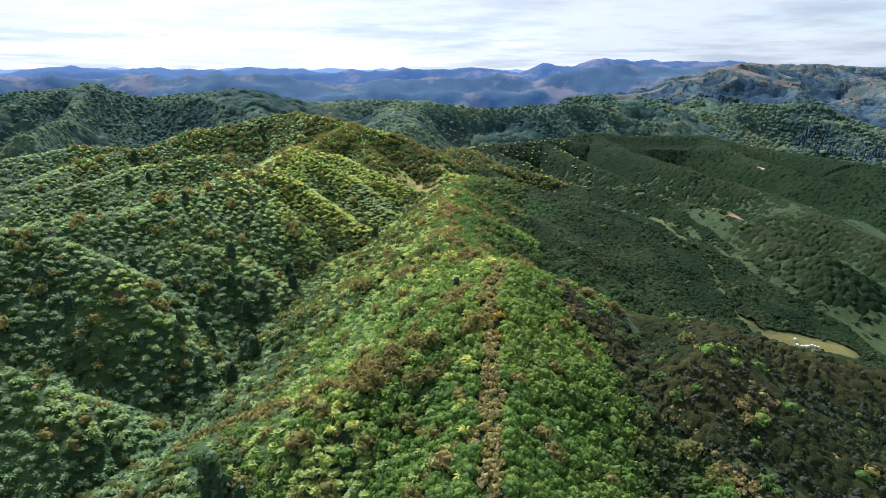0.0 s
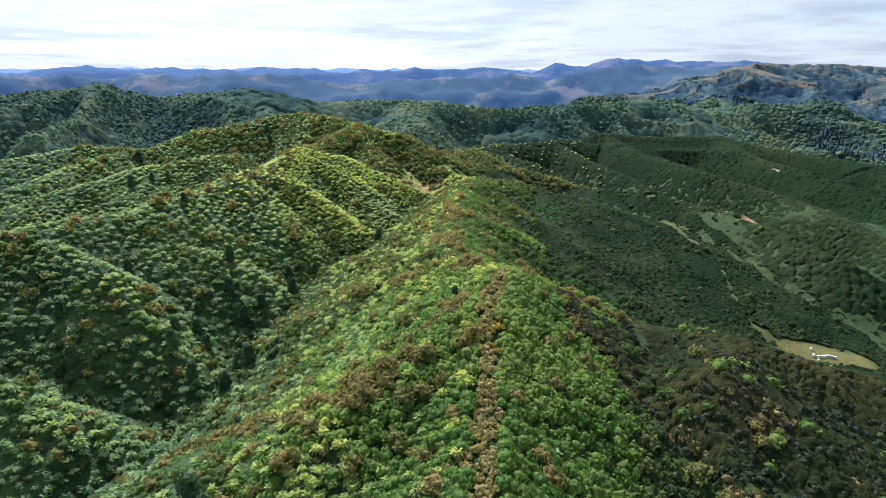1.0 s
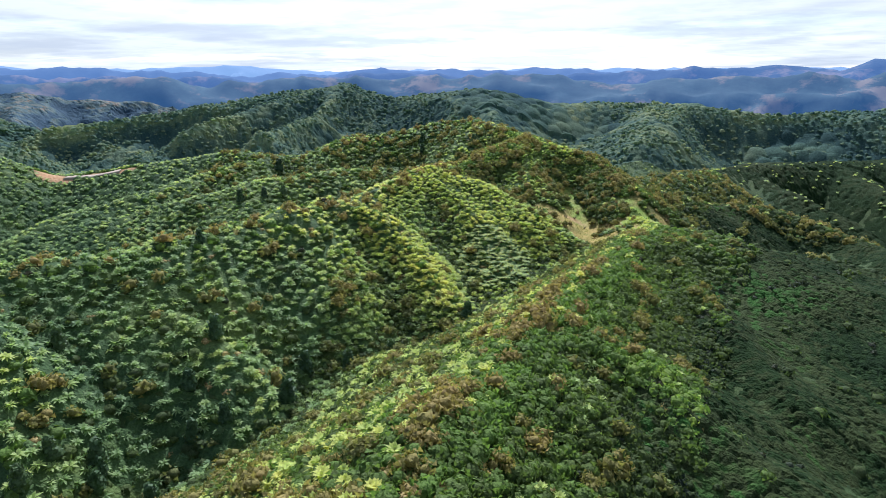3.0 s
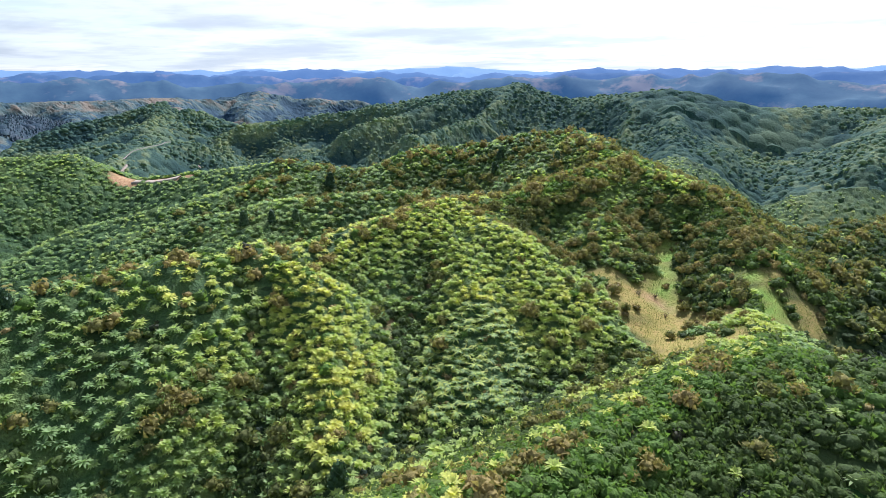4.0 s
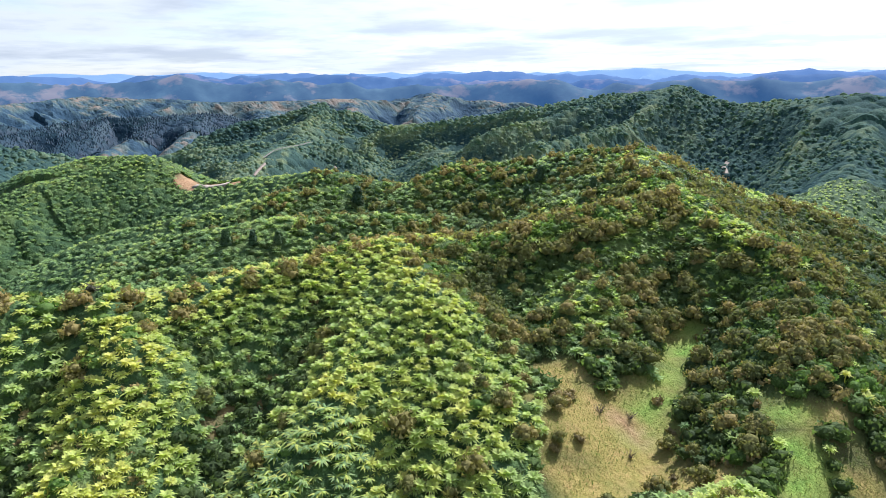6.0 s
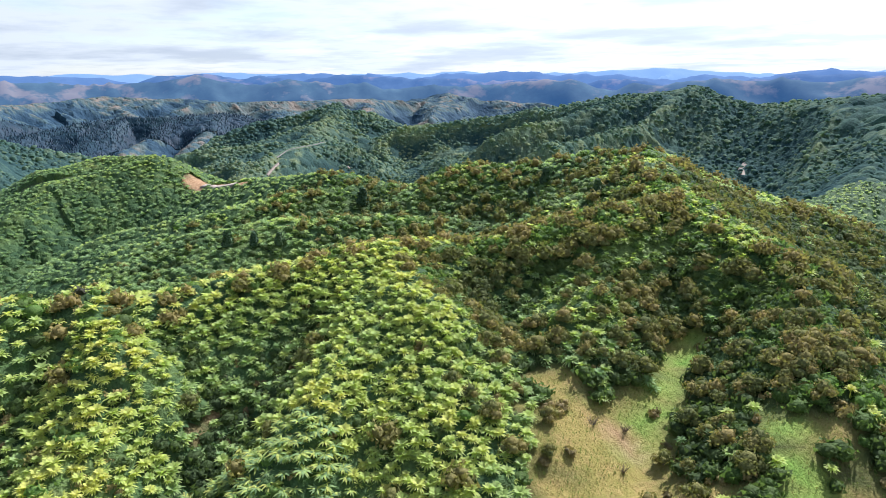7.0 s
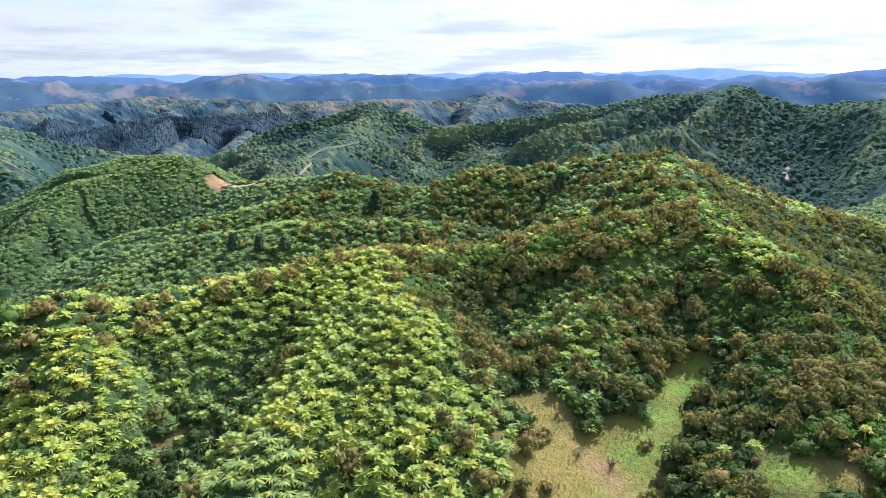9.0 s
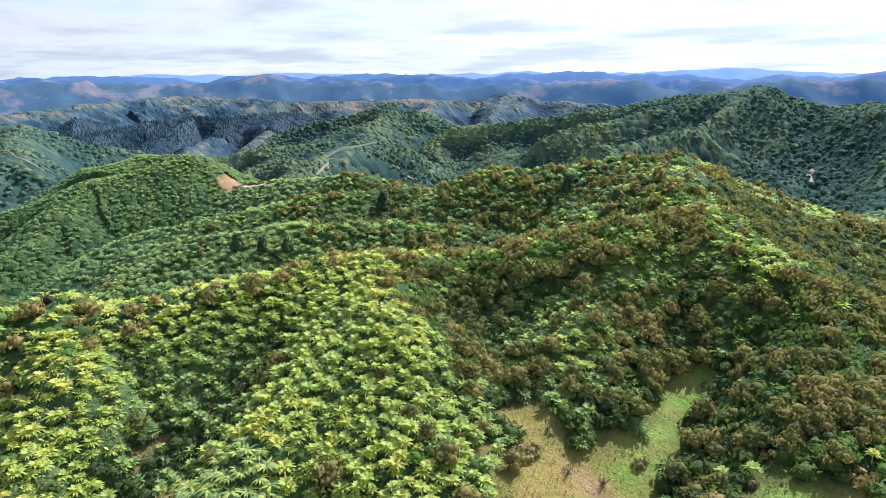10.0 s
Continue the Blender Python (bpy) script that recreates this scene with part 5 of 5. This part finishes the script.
# last term lowers the tint behind the peak: that slope's shade in the colour
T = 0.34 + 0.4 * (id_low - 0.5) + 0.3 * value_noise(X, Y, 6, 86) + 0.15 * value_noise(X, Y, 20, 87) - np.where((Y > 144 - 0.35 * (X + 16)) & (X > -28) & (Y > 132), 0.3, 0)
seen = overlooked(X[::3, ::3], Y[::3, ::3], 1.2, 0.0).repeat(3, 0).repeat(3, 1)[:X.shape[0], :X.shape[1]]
keep = seen & (D < 57) & (meadow(X, Y) > 0.7) & (bare(X, Y) > 0.3) & ((X < crest_x(Y) - 2) & ((D > 10) | (Y > 60)) | (Y > 134)) & (Y > 26 - 0.25 * np.abs(X))
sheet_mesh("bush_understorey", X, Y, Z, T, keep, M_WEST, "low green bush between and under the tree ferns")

# the bush goes on round the start of the flight
X, Y = np.meshgrid(np.arange(-130, 110, 0.9), np.arange(-45, 75, 0.9), indexing="ij")
D = line_dist(X, Y, FLIGHT)
inside = (D < 18) & (Y > 8) | (D >= 18) & (D < 62) & (Y > 26 - 0.25 * np.abs(X)) & (Y > 0.9 * X - 10) & (X > -85) & (X < 70) & (Y > 12) | (D >= 62) & (Y > 60)
low, id_low = crowns(X, Y, 1.8, 10)
sheet_mesh("bush_canopy", X, Y, land(X, Y) + 0.9 * low - 0.3, 0.4 + 0.4 * (id_low - 0.5), ~inside, M_WEST, "unbroken native bush on the near slopes")

# dark pine plantation on the next range, and a stand in the north-eastern valley
def far_pine():
    v, f = [], []
    for z0, z1, r in ((-0.05, 0.75, 0.36), (0.38, 1.0, 0.2)):
        k = len(v)
        v += [(r * rng.uniform(0.7, 1.25) * math.cos(a), r * rng.uniform(0.7, 1.25) * math.sin(a), z0 + rng.uniform(-0.06, 0.06)) for a in np.arange(5) * 1.2566] + [(0, 0, z1)]
        f += [(k + i, k + (i + 1) % 5, k + 5) for i in range(5)]
    return np.array(v, float), np.array(f)


pine_forms = [far_pine() for _ in range(6)]
x, y = jittered(-680, -360, -20, 280, 2.6)
ok = line_dist(x, y, PINE_STAND) < 64 + 8 * value_noise(x, y, 30, 81)
x2, y2 = jittered(205, 275, 360, 440, 2.6)
near2 = (np.hypot((x2 - 237) / 14, (y2 - 398) / 22) < 0.8 + 0.5 * value_noise(x2, y2, 8, 82)) | (np.hypot((x2 - 258) / 10, (y2 - 385) / 9) < 1)
x2, y2 = x2[near2], y2[near2]
x, y = np.concatenate([x[ok], x2]), np.concatenate([y[ok], y2])
ob = spread_mesh("pine_plantation", pine_forms, np.stack([x, y, land(x, y) - 0.3], -1), np.where(x > 0, rng.uniform(2.6, 4.6, len(x)), rng.uniform(2.4, 3.6, len(x))), rng.uniform(0, 1, len(x)), M_PINE, 0.03)
tagged(ob, "dark pine plantation on a ridge, blued for haze", "pines", kind="stuff")


# ---- gravel tracks and slips on the far hills ----
def ribbon(name, pts, width, material, label, category, lift=0.15):
    """A strip laid on the land along a line."""
    line = []
    for (x0, y0), (x1, y1) in zip(pts[:-1], pts[1:]):
        k = max(2, int(math.hypot(x1 - x0, y1 - y0) / 2.0))
        line += [(x0 + (x1 - x0) * i / k, y0 + (y1 - y0) * i / k) for i in range(k)]
    line.append(pts[-1])
    p = np.array(line)
    p += 0.6 * np.stack([value_noise(p[:, 0], p[:, 1], 9, 91), value_noise(p[:, 0], p[:, 1], 9, 92)], -1)
    t = np.gradient(p, axis=0)
    t /= np.linalg.norm(t, axis=1)[:, None]
    nrm = np.stack([-t[:, 1], t[:, 0]], -1)
    w = width * (1 + 0.35 * value_noise(p[:, 0], p[:, 1], 5, 93))[:, None] / 2
    a, b = p + nrm * w, p - nrm * w
    v = np.concatenate([np.column_stack([q, land(q[:, 0], q[:, 1]) + lift]) for q in (a, b)] + [np.column_stack([q, land(q[:, 0], q[:, 1]) - 0.05]) for q in (a, b)])
    n = len(p)
    i = np.arange(n - 1)
    f = np.concatenate([np.stack([i, i + 1, n + i + 1, n + i], -1), np.stack([i, 2 * n + i, 2 * n + i + 1, i + 1], -1), np.stack([n + i, n + i + 1, 3 * n + i + 1, 3 * n + i], -1)])
    me = mesh_from(name, v, f)
    me.materials.append(material)
    return tagged(new(name, me), label, category, kind="structure")


ribbon("track", TRACK_A, 0.32, M_TRACK, "pale gravel track climbing a bush-clad spur", "track")
ribbon("track", TRACK_B, 0.3, M_TRACK, "pale gravel track along a far crest", "track")
ribbon("slip", [(-126, 296), (-124, 291), (-120, 287)], 1.5, M_SLIP, "pale eroded slip in the bush", "slip")
ribbon("slip", [(-236, 166), (-231, 162), (-227, 159)], 0.7, M_SLIP, "tan eroded slip below a track", "slip")
ribbon("slip", [(-243, 197), (-238, 200), (-233, 202)], 0.6, M_SLIP, "tan eroded slip in the bush", "slip")
ribbon("slip", [(97, 196), (98, 191)], 0.45, M_SLIP, "small pale slip on a scrub slope", "slip", 0.2)
ribbon("slip", [(93, 161), (96, 164.5)], 0.7, M_SLIP, "small pale slip on a scrub slope", "slip", 0.2)
ribbon("slip", [(-103, 118.3), (-97, 119.6), (-92, 122)], 1.0, M_SLIP, "orange clay scrape along a saddle", "slip", 0.25)


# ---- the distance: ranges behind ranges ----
def range_material(name, col, haze_glow, amount, patch=None):
    """Bush with paler openings; haze is put on as a blue emission of the hills themselves."""
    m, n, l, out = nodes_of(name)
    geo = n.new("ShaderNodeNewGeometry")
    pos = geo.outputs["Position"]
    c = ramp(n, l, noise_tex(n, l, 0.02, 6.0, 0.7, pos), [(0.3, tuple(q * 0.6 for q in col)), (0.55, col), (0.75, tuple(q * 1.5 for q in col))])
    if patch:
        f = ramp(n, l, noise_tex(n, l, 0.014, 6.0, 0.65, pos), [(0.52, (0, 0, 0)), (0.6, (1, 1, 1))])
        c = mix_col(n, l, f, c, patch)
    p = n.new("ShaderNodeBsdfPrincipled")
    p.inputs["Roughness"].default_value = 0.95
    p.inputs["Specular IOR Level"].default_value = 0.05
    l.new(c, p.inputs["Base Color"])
    p.inputs["Emission Color"].default_value = (*haze_glow, 1)
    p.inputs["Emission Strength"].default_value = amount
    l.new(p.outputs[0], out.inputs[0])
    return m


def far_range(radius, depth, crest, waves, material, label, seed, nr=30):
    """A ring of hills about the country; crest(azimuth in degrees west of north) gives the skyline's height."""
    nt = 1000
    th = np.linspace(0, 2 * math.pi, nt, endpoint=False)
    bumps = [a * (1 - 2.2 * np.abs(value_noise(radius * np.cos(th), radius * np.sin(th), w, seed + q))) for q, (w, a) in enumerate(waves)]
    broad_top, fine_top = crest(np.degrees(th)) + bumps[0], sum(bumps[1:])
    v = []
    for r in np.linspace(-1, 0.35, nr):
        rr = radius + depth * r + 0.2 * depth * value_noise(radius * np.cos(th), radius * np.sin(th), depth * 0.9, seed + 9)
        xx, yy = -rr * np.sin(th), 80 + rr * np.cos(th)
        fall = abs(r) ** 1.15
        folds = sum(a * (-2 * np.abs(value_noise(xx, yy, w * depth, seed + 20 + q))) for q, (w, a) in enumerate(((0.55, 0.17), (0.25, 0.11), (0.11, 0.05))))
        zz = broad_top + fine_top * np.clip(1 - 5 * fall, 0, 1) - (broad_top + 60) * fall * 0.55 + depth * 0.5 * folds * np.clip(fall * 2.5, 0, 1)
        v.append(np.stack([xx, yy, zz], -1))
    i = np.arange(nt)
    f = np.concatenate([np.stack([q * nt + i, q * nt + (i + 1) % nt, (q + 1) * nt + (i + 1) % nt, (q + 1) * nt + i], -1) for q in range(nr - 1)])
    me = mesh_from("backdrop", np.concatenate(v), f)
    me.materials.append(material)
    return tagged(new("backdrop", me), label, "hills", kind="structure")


def profile(*pairs):
    az, h = zip(*pairs)
    return lambda a: np.interp((a + 180) % 360 - 180, az, h)


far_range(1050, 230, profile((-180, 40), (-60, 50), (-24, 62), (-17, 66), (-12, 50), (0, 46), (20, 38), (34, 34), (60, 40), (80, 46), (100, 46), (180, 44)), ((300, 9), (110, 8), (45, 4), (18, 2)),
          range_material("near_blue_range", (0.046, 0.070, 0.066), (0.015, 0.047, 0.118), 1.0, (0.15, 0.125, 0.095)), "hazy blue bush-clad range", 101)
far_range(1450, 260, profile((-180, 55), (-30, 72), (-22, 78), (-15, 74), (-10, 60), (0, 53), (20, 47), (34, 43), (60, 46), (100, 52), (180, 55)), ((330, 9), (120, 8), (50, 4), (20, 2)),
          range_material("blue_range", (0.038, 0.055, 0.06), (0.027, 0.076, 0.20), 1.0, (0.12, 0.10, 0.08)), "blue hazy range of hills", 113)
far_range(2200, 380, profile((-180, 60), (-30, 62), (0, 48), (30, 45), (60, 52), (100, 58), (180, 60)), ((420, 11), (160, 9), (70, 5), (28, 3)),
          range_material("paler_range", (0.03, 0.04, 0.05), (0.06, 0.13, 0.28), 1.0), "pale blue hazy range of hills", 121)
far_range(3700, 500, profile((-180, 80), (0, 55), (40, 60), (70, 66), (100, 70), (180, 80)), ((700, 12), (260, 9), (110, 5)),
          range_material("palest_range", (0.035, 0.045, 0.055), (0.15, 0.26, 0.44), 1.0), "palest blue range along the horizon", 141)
